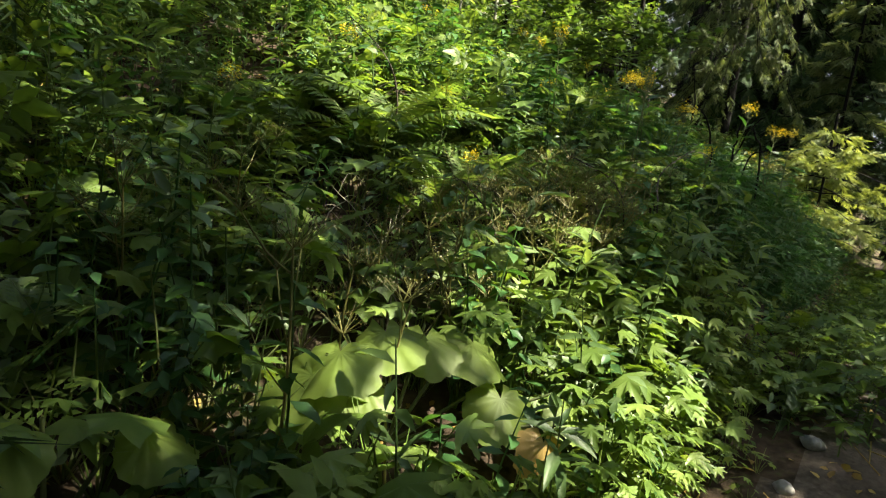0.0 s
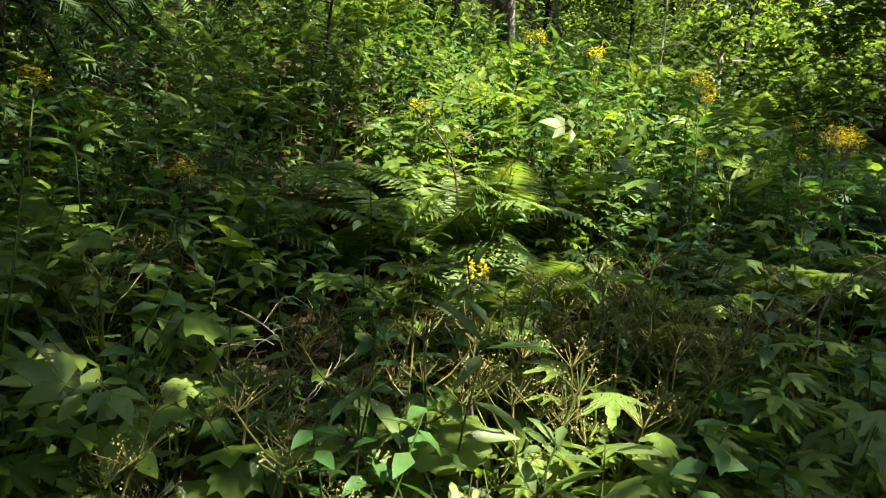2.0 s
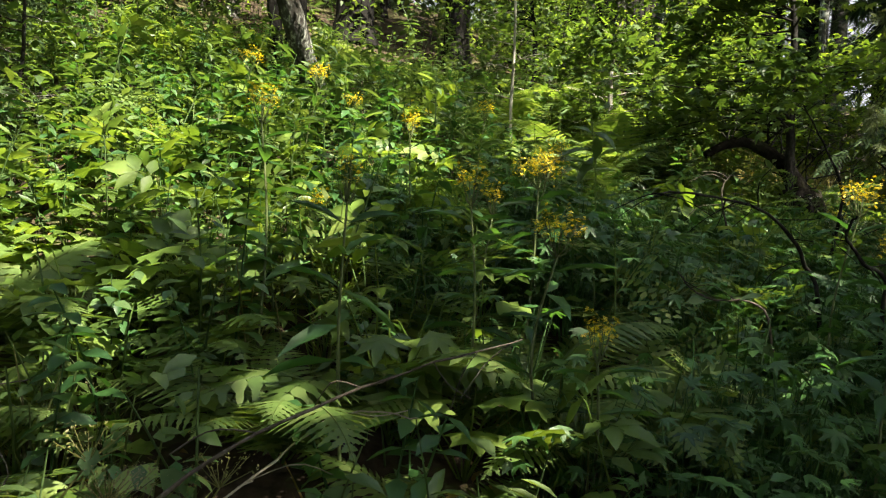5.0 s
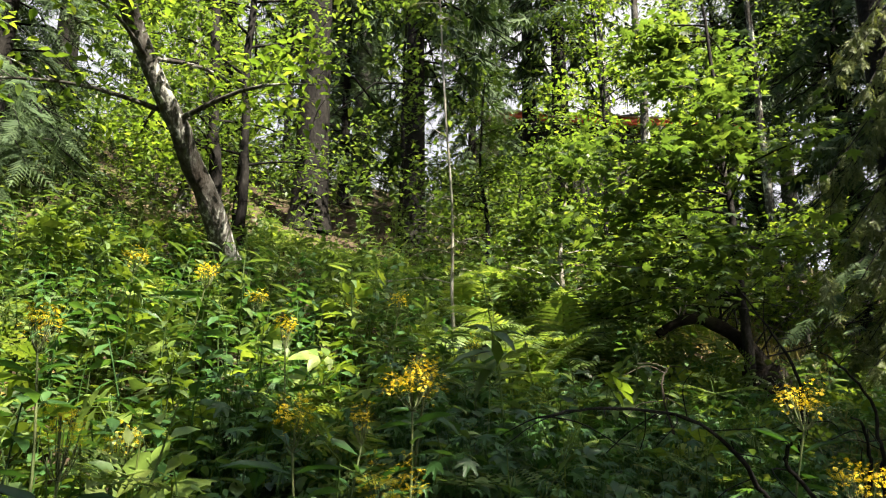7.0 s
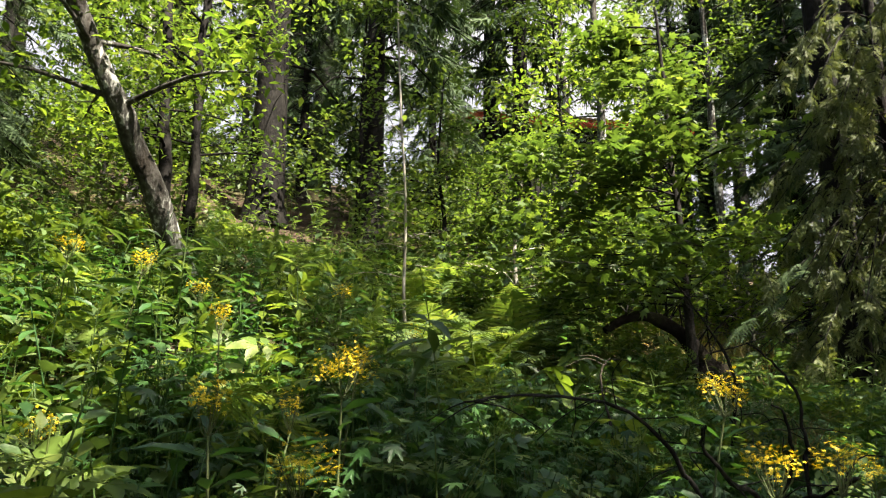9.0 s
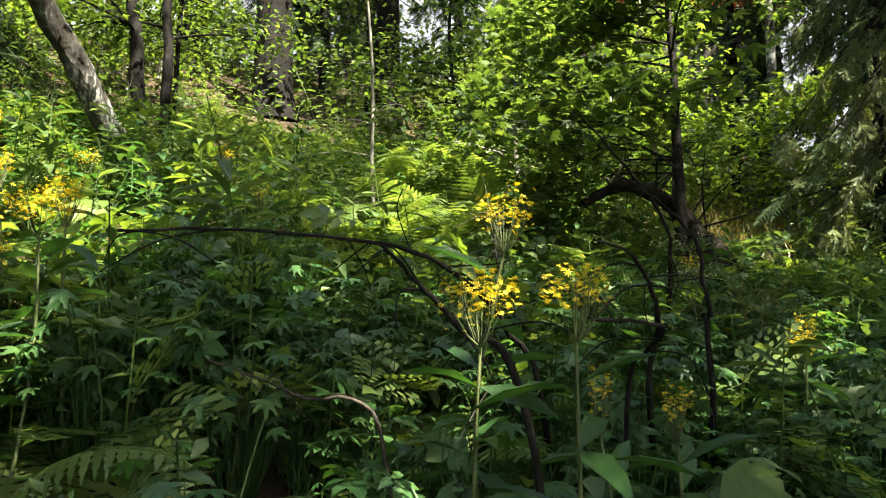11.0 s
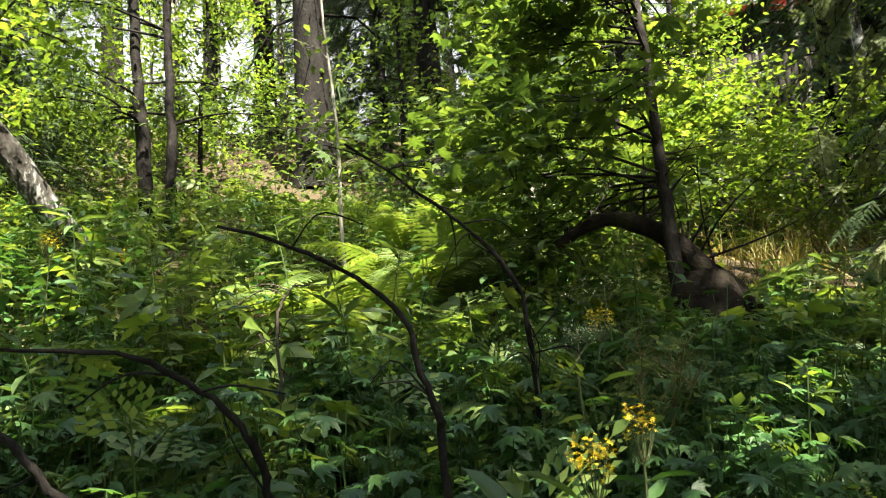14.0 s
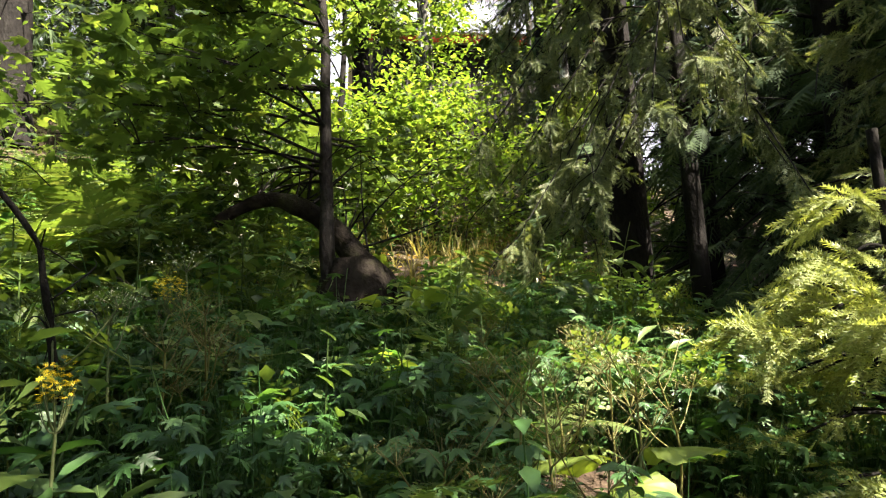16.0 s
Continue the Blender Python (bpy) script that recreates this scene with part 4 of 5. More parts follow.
def leaves_on(h, limbs, count, shape, size, spread, rng, slot, pitch=(-0.25, 0.35), from_=0.35, origin=None):
    """Scatter leaves along limbs, thicker towards their ends."""
    which = rng.integers(0, len(limbs), count)
    place = np.empty((count, 3))
    for i, w in enumerate(which):
        p = limbs[w]
        t = (from_ + (1 - from_) * rng.random() ** 0.7) * (len(p) - 1)
        a = min(int(t), len(p) - 2)
        place[i] = p[a] + (p[a + 1] - p[a]) * (t - a)
    place += rng.normal(0, 1, (count, 3)) * spread
    if origin is not None:
        place = place[lets_sun(place + np.array(origin))]
        count = len(place)
    h.stamp(shape, turns(rng.uniform(0, 6.28, count), rng.normal(*pitch, count), rng.normal(0, 0.35, count), size * rng.uniform(0.6, 1.2, count)), place, slot)


def limb_set(trunk, heights, length, rng, rise=0.15, sub=4, droop=0.15, aim=None, wide=3.14):
    """Limbs and their side shoots from a trunk line, at the given parts of its height."""
    main, shoots = [], []
    for t in heights:
        k = min(t * (len(trunk) - 1), len(trunk) - 1.001)
        a = int(k)
        base = trunk[a] + (trunk[a + 1] - trunk[a]) * (k - a)
        ang = rng.uniform(0, 6.28) if aim is None else aim + rng.uniform(-wide, wide)
        n = length * rng.uniform(0.6, 1.1) * (1.15 - 0.7 * t)
        d = np.array([math.cos(ang), math.sin(ang), 0])
        p = curve([base, base + d * n * 0.5 + (0, 0, rise * n * 0.6), base + d * n + (0, 0, rise * n - droop * n) + rng.normal(0, 0.05, 3)], 8)
        main.append(p)
        for _ in range(sub):
            j = int(rng.integers(2, 7))
            b = ang + rng.choice([-1, 1]) * rng.uniform(0.4, 1.0)
            m = n * rng.uniform(0.25, 0.5)
            q = p[j] + np.array([math.cos(b), math.sin(b), rng.uniform(-0.1, 0.25)]) * m
            shoots.append(curve([p[j], (p[j] + q) / 2 + rng.normal(0, 0.02, 3), q], 5))
    return main, shoots


def broadleaf(name, label, foot, line, r0, r1, bark, leafmat, limbs, length, count, size, spread, seed, shape=OVAL, low=0.3, sub=4, aim=None, wide=3.14, rise=0.15, category="tree", twin=None, group="", canopy=False):
    """A tree with a tapered trunk, limbs and a crown of single leaves. line: offsets from the foot."""
    rng = np.random.default_rng(seed)
    x, y = foot
    g = float(land(x, y)) - 0.08
    e = thing(name, (x, y, g), label, category, group)
    wood, crown = Heap(), Heap()
    n = 26
    for k, ln in enumerate([line] + ([twin] if twin else [])):
        trunk = curve(ln, n)
        trunk[1:] += rng.normal(0, 0.012, (n - 1, 3)) * min(1, r0 * 8)
        rr = np.linspace(r0, r1, n) * (1 if k == 0 else 0.75)
        rr[0] *= 1.35
        rr[1] *= 1.12
        wood.add(*tube(trunk, rr * rng.uniform(0.94, 1.06, n), 12))
        main, shoots = limb_set(trunk, rng.uniform(low, 0.98, limbs), length, rng, rise, sub, aim=aim, wide=wide)
        for p in main:
            wood.add(*tube(p, np.linspace(max(0.006, r0 * 0.22), 0.003, len(p)), 5))
        for p in shoots:
            wood.add(*tube(p, np.linspace(0.005, 0.0015, len(p)), 3))
        leaves_on(crown, main + shoots * 2, count, shape, size, spread, rng, 0, origin=(x, y, g) if canopy else None)
    part("trunk", wood.mesh("trunk", [bark], True), e)
    part("crown", crown.mesh("crown", [leafmat]), e)
    return e


# leaning tree with lichen on its bark, and the upright stems behind it
broadleaf("leaning_tree", "leaning grey tree with pale lichen patches on its trunk", (-0.50, 4.86), [(0, 0, 0), (-0.02, -0.18, 0.24), (-0.04, -0.55, 0.70), (-0.12, -0.88, 1.22), (-0.22, -1.15, 1.65), (-0.45, -1.6, 2.6), (-0.8, -2.1, 4.0), (-1.2, -2.4, 6.5)],
          0.115, 0.04, BARK, SUNLIT_LEAF, 14, 1.8, 2600, 0.085, 0.13, 71, low=0.5, sub=5)
broadleaf("twin_stem_tree", "upright grey tree with two stems coloured dark for shade", (-1.78, 6.1), [(0, 0, 0), (-0.08, 0, 1.2), (-0.2, 0.0, 2.4), (-0.4, 0, 7.5)], 0.085, 0.04, SHADED_BARK, MAPLE, 12, 1.8, 2600, 0.085, 0.15, 72, low=0.3,
          twin=[(0.22, 0.1, 0), (0.2, 0.15, 1.2), (0.1, 0.2, 3.0), (0.2, 0.3, 6.5)])
# slender white-stemmed sapling
broadleaf("slender_sapling", "slender pale-barked sapling standing among ferns", (1.03, 5.84), [(0, 0, 0), (-0.04, 0, 0.6), (-0.05, 0.02, 1.5), (-0.12, 0, 2.6), (-0.2, 0, 4.2)], 0.019, 0.007, PALE_BARK, MAPLE, 16, 0.55, 420, 0.085, 0.10, 73, low=0.3, sub=3, category="sapling")
# young maple with tiers of leaves, the crown's shade put into its stem colour
broadleaf("young_maple", "young maple with stem coloured dark for shade and tiers of lobed leaves", (3.50, 5.73), [(0, 0, 0), (-0.01, 0, 0.8), (-0.03, 0.08, 1.6), (-0.05, 0.15, 2.6), (-0.1, 0.2, 4.0)], 0.052, 0.012, DARK_DEAD_SHADED, MAPLE, 34, 1.55, 4200, 0.105, 0.09, 74, PALMATE, low=0.33, sub=6, aim=2.9, wide=1.9, rise=0.12)
broadleaf("maple_bush", "leafy maple bush with pale forked twigs", (1.95, 7.75), [(0, 0, 0), (-0.1, 0, 0.7), (-0.1, 0.05, 1.5), (0.1, 0.1, 2.6)], 0.04, 0.01, PALE_BARK, MAPLE, 24, 1.15, 2600, 0.10, 0.11, 75, PALMATE, low=0.2, sub=6)
broadleaf("hazel_bush", "sunlit green hazel bush behind the fallen log", (3.15, 10.6), [(0, 0, 0), (0.05, 0, 1.0), (0, 0.1, 2.2), (0.1, 0, 3.4)], 0.05, 0.012, BARK, SUNLIT_LEAF, 26, 1.3, 3400, 0.09, 0.16, 76, low=0.12, sub=5)
broadleaf("hazel_bush", "sunlit yellow-green bush up the bank", (-3.9, 7.6), [(0, 0, 0), (0.05, 0, 0.8), (0, 0.1, 1.8), (0.1, 0, 2.8)], 0.04, 0.012, BARK, SUNLIT_LEAF, 24, 1.4, 3000, 0.08, 0.16, 77, low=0.1, sub=5)
broadleaf("hazel_bush", "sunlit yellow-green bush between the trunks", (0.1, 11.8), [(0, 0, 0), (0.05, 0, 0.6), (0, 0.1, 1.3), (0.1, 0, 2.1)], 0.04, 0.012, BARK, SUNLIT_LEAF, 26, 1.3, 3000, 0.08, 0.16, 78, low=0.1, sub=5)
broadleaf("hazel_bush", "sunlit yellow-green bush in the clearing", (-4.6, 9.5), [(0, 0, 0), (0.05, 0, 1.0), (0, 0.1, 2.4), (0.1, 0, 4.2)], 0.05, 0.012, BARK, SUNLIT_LEAF, 26, 2.0, 3600, 0.10, 0.2, 79, low=0.1, sub=5)
broadleaf("hazel_bush", "green leafy bush beside a spruce trunk", (0.9, 10.4), [(0, 0, 0), (0.05, 0, 0.6), (0, 0.1, 1.2), (0.1, 0, 1.9)], 0.04, 0.012, BARK, MAPLE, 24, 1.2, 2600, 0.09, 0.16, 80, low=0.1, sub=5)
broadleaf("hazel_bush", "low green bush up the bank beside a clearing", (-0.5, 14.2), [(0, 0, 0), (0.05, 0, 0.5), (0, 0.1, 1.0), (0.1, 0, 1.5)], 0.04, 0.012, BARK, SUNLIT_LEAF, 24, 1.6, 2200, 0.10, 0.2, 82, low=0.1, sub=5)
broadleaf("hazel_bush", "sunlit yellow-green hazel bush behind the young maple", (3.0, 10.4), [(0, 0, 0), (0.05, 0, 0.7), (0, 0.1, 1.5), (0.1, 0, 2.2)], 0.04, 0.012, BARK, SUNLIT_LEAF, 34, 1.35, 4600, 0.11, 0.18, 83, low=0.08, sub=6)
broadleaf("hazel_bush", "sunlit yellow-green hazel bush beside a hanging spruce", (5.0, 10.4), [(0, 0, 0), (0.05, 0, 0.7), (0, 0.1, 1.4), (0.1, 0, 2.0)], 0.04, 0.012, BARK, SUNLIT_LEAF, 30, 1.2, 3800, 0.11, 0.18, 84, low=0.08, sub=6)
broadleaf("young_tree", "young broadleaf tree with thin stem coloured dark for shade among spruces", (-0.9, 9.7), [(0, 0, 0), (0.05, 0, 1.4), (0, 0.1, 3.0), (0.1, 0, 5.2)], 0.05, 0.014, SHADED_BARK, MAPLE, 30, 0.95, 2400, 0.10, 0.15, 85, low=0.2, sub=6, group="young trees up the bank")
broadleaf("young_tree", "young broadleaf tree with drooping green leaves up the bank", (0.55, 9.6), [(0, 0, 0), (0.03, 0, 1.0), (-0.1, 0.1, 2.0), (0, 0, 3.4)], 0.045, 0.012, SHADED_BARK, MAPLE, 28, 0.9, 2000, 0.10, 0.15, 86, low=0.12, sub=6, group="young trees up the bank")
broadleaf("young_tree", "leafy young tree behind the young maple", (2.3, 9.3), [(0, 0, 0), (0.05, 0, 1.4), (0.1, 0.1, 3.0), (0, 0, 5.0)], 0.05, 0.014, SHADED_BARK, SUNLIT_LEAF, 34, 1.6, 4200, 0.10, 0.15, 87, low=0.15, sub=6, group="young trees up the bank")
broadleaf("young_tree", "thin leafy young tree beside the leaning one", (-2.3, 7.2), [(0, 0, 0), (0.05, 0, 1.4), (0.1, 0.1, 2.6), (0, 0, 4.4)], 0.035, 0.010, SHADED_BARK, MAPLE, 26, 1.1, 2000, 0.085, 0.15, 88, low=0.25, sub=6, group="young trees up the bank")
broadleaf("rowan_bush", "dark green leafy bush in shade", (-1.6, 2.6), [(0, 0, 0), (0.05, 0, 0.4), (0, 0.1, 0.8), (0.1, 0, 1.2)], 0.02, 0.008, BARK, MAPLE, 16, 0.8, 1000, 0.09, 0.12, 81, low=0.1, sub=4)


# ---- fallen log and stump under the maple ----
def log():
    rng = np.random.default_rng(5)
    p = curve([(2.80, 5.72, 1.98), (2.96, 5.78, 2.08), (3.16, 5.82, 2.11), (3.42, 5.86, 1.97), (3.59, 5.90, 1.76), (3.81, 5.95, 1.50), (4.0, 5.97, 1.0)], 24)
    o = p[0].copy()
    e = thing("fallen_log", tuple(o), "mossy fallen log coloured dark for shade, with bare upright twigs", "log")
    v, f = tube(p - o, np.linspace(0.032, 0.09, 24) * rng.uniform(0.88, 1.12, 24), 12)
    part("trunk", build_mesh("trunk", v, [f], [MOSSROOT_SHADED], smooth=True), e)
    for _ in range(26):
        k = int(rng.integers(4, 20))
        d = np.array([rng.normal(0.3, 0.5), rng.normal(0.5, 0.4), abs(rng.normal(0.7, 0.3))])
        q = p[k] - o + d * rng.uniform(0.3, 0.75)
        v, f = tube(curve([p[k] - o, p[k] - o + d * 0.25 + rng.normal(0, 0.03, 3), q], 6), np.linspace(0.009, 0.002, 6), 4)
        part("twig", build_mesh("twig", v, [f], [DARK_DEAD_SHADED], smooth=True), e)
    sx, sy = 3.6, 5.82
    st = thing("root_stump", (sx, sy, float(land(sx, sy)) - 0.05), "mossy root stump coloured dark for the shade under the young maple", "stump")
    v, f = tube([(0, 0, -0.1), (0, 0, 0.3), (0.03, 0, 0.62)], [0.36, 0.27, 0.14], 14)
    part("stump_body", build_mesh("stump_body", v, [f], [MOSSROOT_SHADED], smooth=True), st)
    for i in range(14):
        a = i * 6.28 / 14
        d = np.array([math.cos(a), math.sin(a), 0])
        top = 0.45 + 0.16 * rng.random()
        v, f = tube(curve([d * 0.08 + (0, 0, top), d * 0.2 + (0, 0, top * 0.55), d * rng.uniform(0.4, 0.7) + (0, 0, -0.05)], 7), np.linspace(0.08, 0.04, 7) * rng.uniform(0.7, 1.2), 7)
        part("root", build_mesh("root", v, [f], [MOSSROOT_SHADED], smooth=True), st)


log()


# ---- spruces ----
def far_twig():
    h = Heap()
    blade = (np.array([(-0.055, 0, 0), (0.055, 0, 0), (0, 1.0, -0.05)]), np.array([(0, 1, 2)]))
    h.stamp(blade, turns([0, 0.5, -0.5, 0.9, -0.9, 0.3, -0.35, 0.15], [0, -0.1, -0.1, -0.2, -0.2, -0.5, -0.5, -0.9], [0, 0.3, -0.3, 0, 0, 0.5, -0.5, 1.0], [1, 0.8, 0.8, 0.55, 0.55, 0.85, 0.85, 0.7]),
            np.array([(0, 0, 0), (0, .12, 0), (0, .12, 0), (0, .3, 0), (0, .3, 0), (0, .1, 0), (0, .1, 0), (0, .2, 0)], float))
    return h.shape()


def comb_twig():
    """A flat spray: short side sprigs along a stem."""
    h = Heap()
    blade = (np.array([(-0.08, 0, 0), (0.08, 0, 0), (0, 1.0, -0.1)]), np.array([(0, 1, 2)]))
    n = 9
    y = np.repeat(np.linspace(0.05, 0.9, n), 2)
    side = np.tile([-1, 1], n)
    h.stamp(blade, turns(side * 0.85, -0.15, side * 0.4, 0.34 * (1.1 - 0.75 * y)), np.stack([0 * y, y, 0 * y], -1))
    h.stamp(blade, turns([0], [0], [0], [0.3]), np.array([(0, 0.8, 0)]))
    return h.shape()


def brush(stations=9, length=0.18):
    """A blunt twig set all round with short needles."""
    v, f = [], []
    for i in range(stations):
        y = 0.04 + 0.9 * i / stations
        n = length * (1 if 0 < i < stations - 2 else 0.75)
        for a in (-1.5, 0.0, 1.5):
            b = a + (0.5 if i % 2 else 0)
            k = len(v)
            v += [(0, y - 0.045, 0), (0, y + 0.045, 0), (math.sin(b) * n, y + n * 0.75, math.cos(b) * n * 0.75)]
            f.append((k, k + 1, k + 2))
    return np.array(v), np.array(f)


def spray(seed, pairs=5):
    """A flat branchlet: blunt twigs set in pairs along a stem."""
    rng = np.random.default_rng(seed)
    h = Heap()
    b = brush()
    y = np.repeat(np.linspace(0.08, 0.62, pairs), 2) + rng.normal(0, 0.025, pairs * 2)
    side = np.tile([-1, 1], pairs)
    size = (0.46 - 0.25 * y) * rng.uniform(0.75, 1.15, pairs * 2)
    h.stamp(b, turns(side * rng.uniform(0.6, 0.95, pairs * 2), rng.normal(-0.15, 0.2, pairs * 2), rng.normal(0, 0.4, pairs * 2), size), np.stack([0 * y, y, -0.05 * y], -1))
    h.stamp(b, turns([0], [-0.05], [0], [0.4]), np.array([(0, 0.6, -0.03)]))
    h.stamp(b, turns([0], [0], [0], [0.4]), np.array([(0, 0.25, 0.0)]))
    h.add(*tube([(0, 0, 0), (0, 0.9, -0.04)], [0.016, 0.006], 3))
    return h.shape()


FAR_TWIG, COMB = far_twig(), comb_twig()
SPRAYS = [spray(s) for s in (1, 2, 3)]


def spruce(name, label, foot, height, r0, crown_from, spread, whorl, per, twigs, twig, shape, mat, seed, droop=0.5, dead=10, lean=(0, 0), aim=None, wide=3.14, group="", hang=0.7, lace=0, top=None, canopy=False):
    """A spruce: tapered trunk, whorls of drooping boughs, sprays of needles and dead lower twigs."""
    rng = np.random.default_rng(seed)
    x, y = foot
    g = float(land(x, y)) - 0.1
    e = thing(name, (x, y, g), label, "tree", group)
    n = 18
    trunk = curve([(0, 0, 0), (lean[0] * 0.4, lean[1] * 0.4, height * 0.4), (lean[0], lean[1], height)], n)
    rr = np.linspace(r0, 0.02, n)
    rr[0] *= 1.3
    wood, crown = Heap(), Heap()
    wood.add(*tube(trunk, rr, 12))
    zs = np.arange(crown_from, top or height * 0.97, whorl)
    for z in zs:
        t = z / height
        base = np.array([np.interp(z, trunk[:, 2], trunk[:, c]) for c in range(3)])
        n_len = spread * (1 - (z - crown_from) / (height - crown_from)) ** 0.75 + 0.08
        for _ in range(per):
            a = rng.uniform(0, 6.28) if aim is None else aim + rng.uniform(-wide, wide)
            m = n_len * rng.uniform(0.7, 1.1)
            d = np.array([math.cos(a), math.sin(a), 0])
            p = curve([base, base + d * m * 0.35 + (0, 0, 0.03 * m), base + d * m * 0.75 + (0, 0, -droop * 0.55 * m), base + d * m + (0, 0, -droop * m + 0.06)], 10)
            if canopy and lets_sun(p + (x, y, g)).mean() < 0.55:
                continue
            slim = isinstance(shape, tuple)
            pw = p[::3] if slim else p
            wood.add(*tube(pw, np.linspace(max(0.008, r0 * 0.12), 0.003, len(pw)), 3 if slim else 5))
            if lace:
                for _ in range(lace):
                    j = int(rng.integers(2, 10))
                    b = a + rng.choice([-1, 1]) * rng.uniform(0.2, 1.2)
                    w = rng.uniform(0.18, 0.5) * min(1.0, m)
                    o = p[j] + np.array([math.cos(b) * 0.45, math.sin(b) * 0.45, -0.9]) * w
                    s_ = curve([p[j], (p[j] + o) / 2 + (math.cos(b) * 0.08, math.sin(b) * 0.08, 0.03), o], 7)
                    wood.add(*tube(s_, np.linspace(0.004, 0.0015, 7), 3))
                    nn = 3
                    at_ = rng.uniform(0.1, 1, nn) * 5.99
                    aa = at_.astype(int)
                    qq = s_[aa] + (s_[aa + 1] - s_[aa]) * (at_ - aa)[:, None]
                    if canopy:
                        qq = qq[lets_sun(qq + (x, y, g))]
                        nn = len(qq)
                    crown.stamp(shape[int(rng.integers(0, 3))], turns(rng.uniform(0, 6.28, nn), rng.normal(-1.1, 0.3, nn), rng.normal(0, 0.6, nn), twig * rng.uniform(0.5, 1.0, nn)), qq)
            k = max(3, int(twigs * m / max(spread, 0.1)))
            f = 0.15 + 0.85 * rng.random(k) ** 0.8
            kk = np.clip(f * 9, 0, 8.99)
            ii = kk.astype(int)
            q = p[ii] + (p[ii + 1] - p[ii]) * (kk - ii)[:, None]
            side = rng.choice([-1, 1], k)
            yaw = heading(d[0], d[1]) + side * rng.uniform(0.2, 1.1, k)
            if canopy:
                keep = lets_sun(q + (x, y, g))
                q, yaw, k = q[keep], yaw[keep], int(keep.sum())
            crown.stamp(shape if slim else shape[int(rng.integers(0, 3))], turns(yaw, rng.normal(-hang, 0.3, k), rng.normal(0, 0.5, k), twig * rng.uniform(0.6, 1.25, k)), q)
    for _ in range(dead):
        z = rng.uniform(0.8, max(1.2, crown_from + 1.0))
        base = np.array([np.interp(z, trunk[:, 2], trunk[:, c]) for c in range(3)])
        a = rng.uniform(0, 6.28)
        m = rng.uniform(0.4, 1.3)
        d = np.array([math.cos(a), math.sin(a), rng.normal(-0.1, 0.15)])
        p = curve([base, base + d * m * 0.5, base + d * m + (0, 0, -0.1 * m)], 6)
        wood.add(*tube(p, np.linspace(0.011, 0.003, 6), 4))
        for _ in range(4):
            j = int(rng.integers(2, 6))
            o = p[j] + rng.normal(0, 0.16, 3)
            wood.add(*tube([p[j], o], [0.003, 0.0015], 3))
    part("trunk", wood.mesh("trunk", [SHADED_BARK], True), e)
    part("crown", crown.mesh("crown", [mat]), e)
    return e


# large trunks up the bank
spruce("spruce_tree", "large old spruce with a thick rough trunk and bare twigs", (-2.4, 9.5), 17, 0.33, 3.0, 2.4, 0.5, 6, 22, 0.5, FAR_TWIG, NEEDLE, 201, dead=36, canopy=True, group="spruces up the bank")
spruce("spruce_tree", "straight spruce trunk up the bank, coloured dark for shade", (-1.05, 10.9), 16, 0.25, 3.2, 2.1, 0.5, 6, 20, 0.5, FAR_TWIG, NEEDLE, 202, dead=26, canopy=True, group="spruces up the bank")
FAR = spruce("spruce_tree", "tall dark straight spruce with drooping boughs", (0.33, 16.7), 19, 0.27, 4.2, 2.4, 0.6, 6, 17, 0.6, FAR_TWIG, NEEDLE, 203, dead=26, group="spruces up the bank")
FAR2 = spruce("spruce_tree", "tall dark spruce with bare lower twigs", (1.27, 15.3), 18, 0.28, 5.5, 2.2, 0.6, 6, 17, 0.6, FAR_TWIG, NEEDLE, 204, dead=40, group="spruces up the bank")
FAR3 = spruce("spruce_tree", "dark spruce with boughs hanging low to the ground", (-4.3, 5.3), 13, 0.16, 0.9, 1.8, 0.34, 7, 26, 0.40, COMB, NEEDLE, 205, dead=6, group="spruces up the bank")
POLE = broadleaf("slim_tree", "slim grey trunk with a thin green crown", (3.0, 11.2), [(0, 0, 0), (0.05, 0, 3), (0, 0.1, 7), (0.1, 0, 12)], 0.10, 0.03, BARK, MAPLE, 16, 1.6, 2200, 0.10, 0.2, 206, low=0.35)


def again(ob, x, y, turn, size):
    c = copy_thing(ob, pose(x, y, float(land(x, y)) - 0.1, 0, 0, turn))
    c.scale = (size, size, size)
    return c


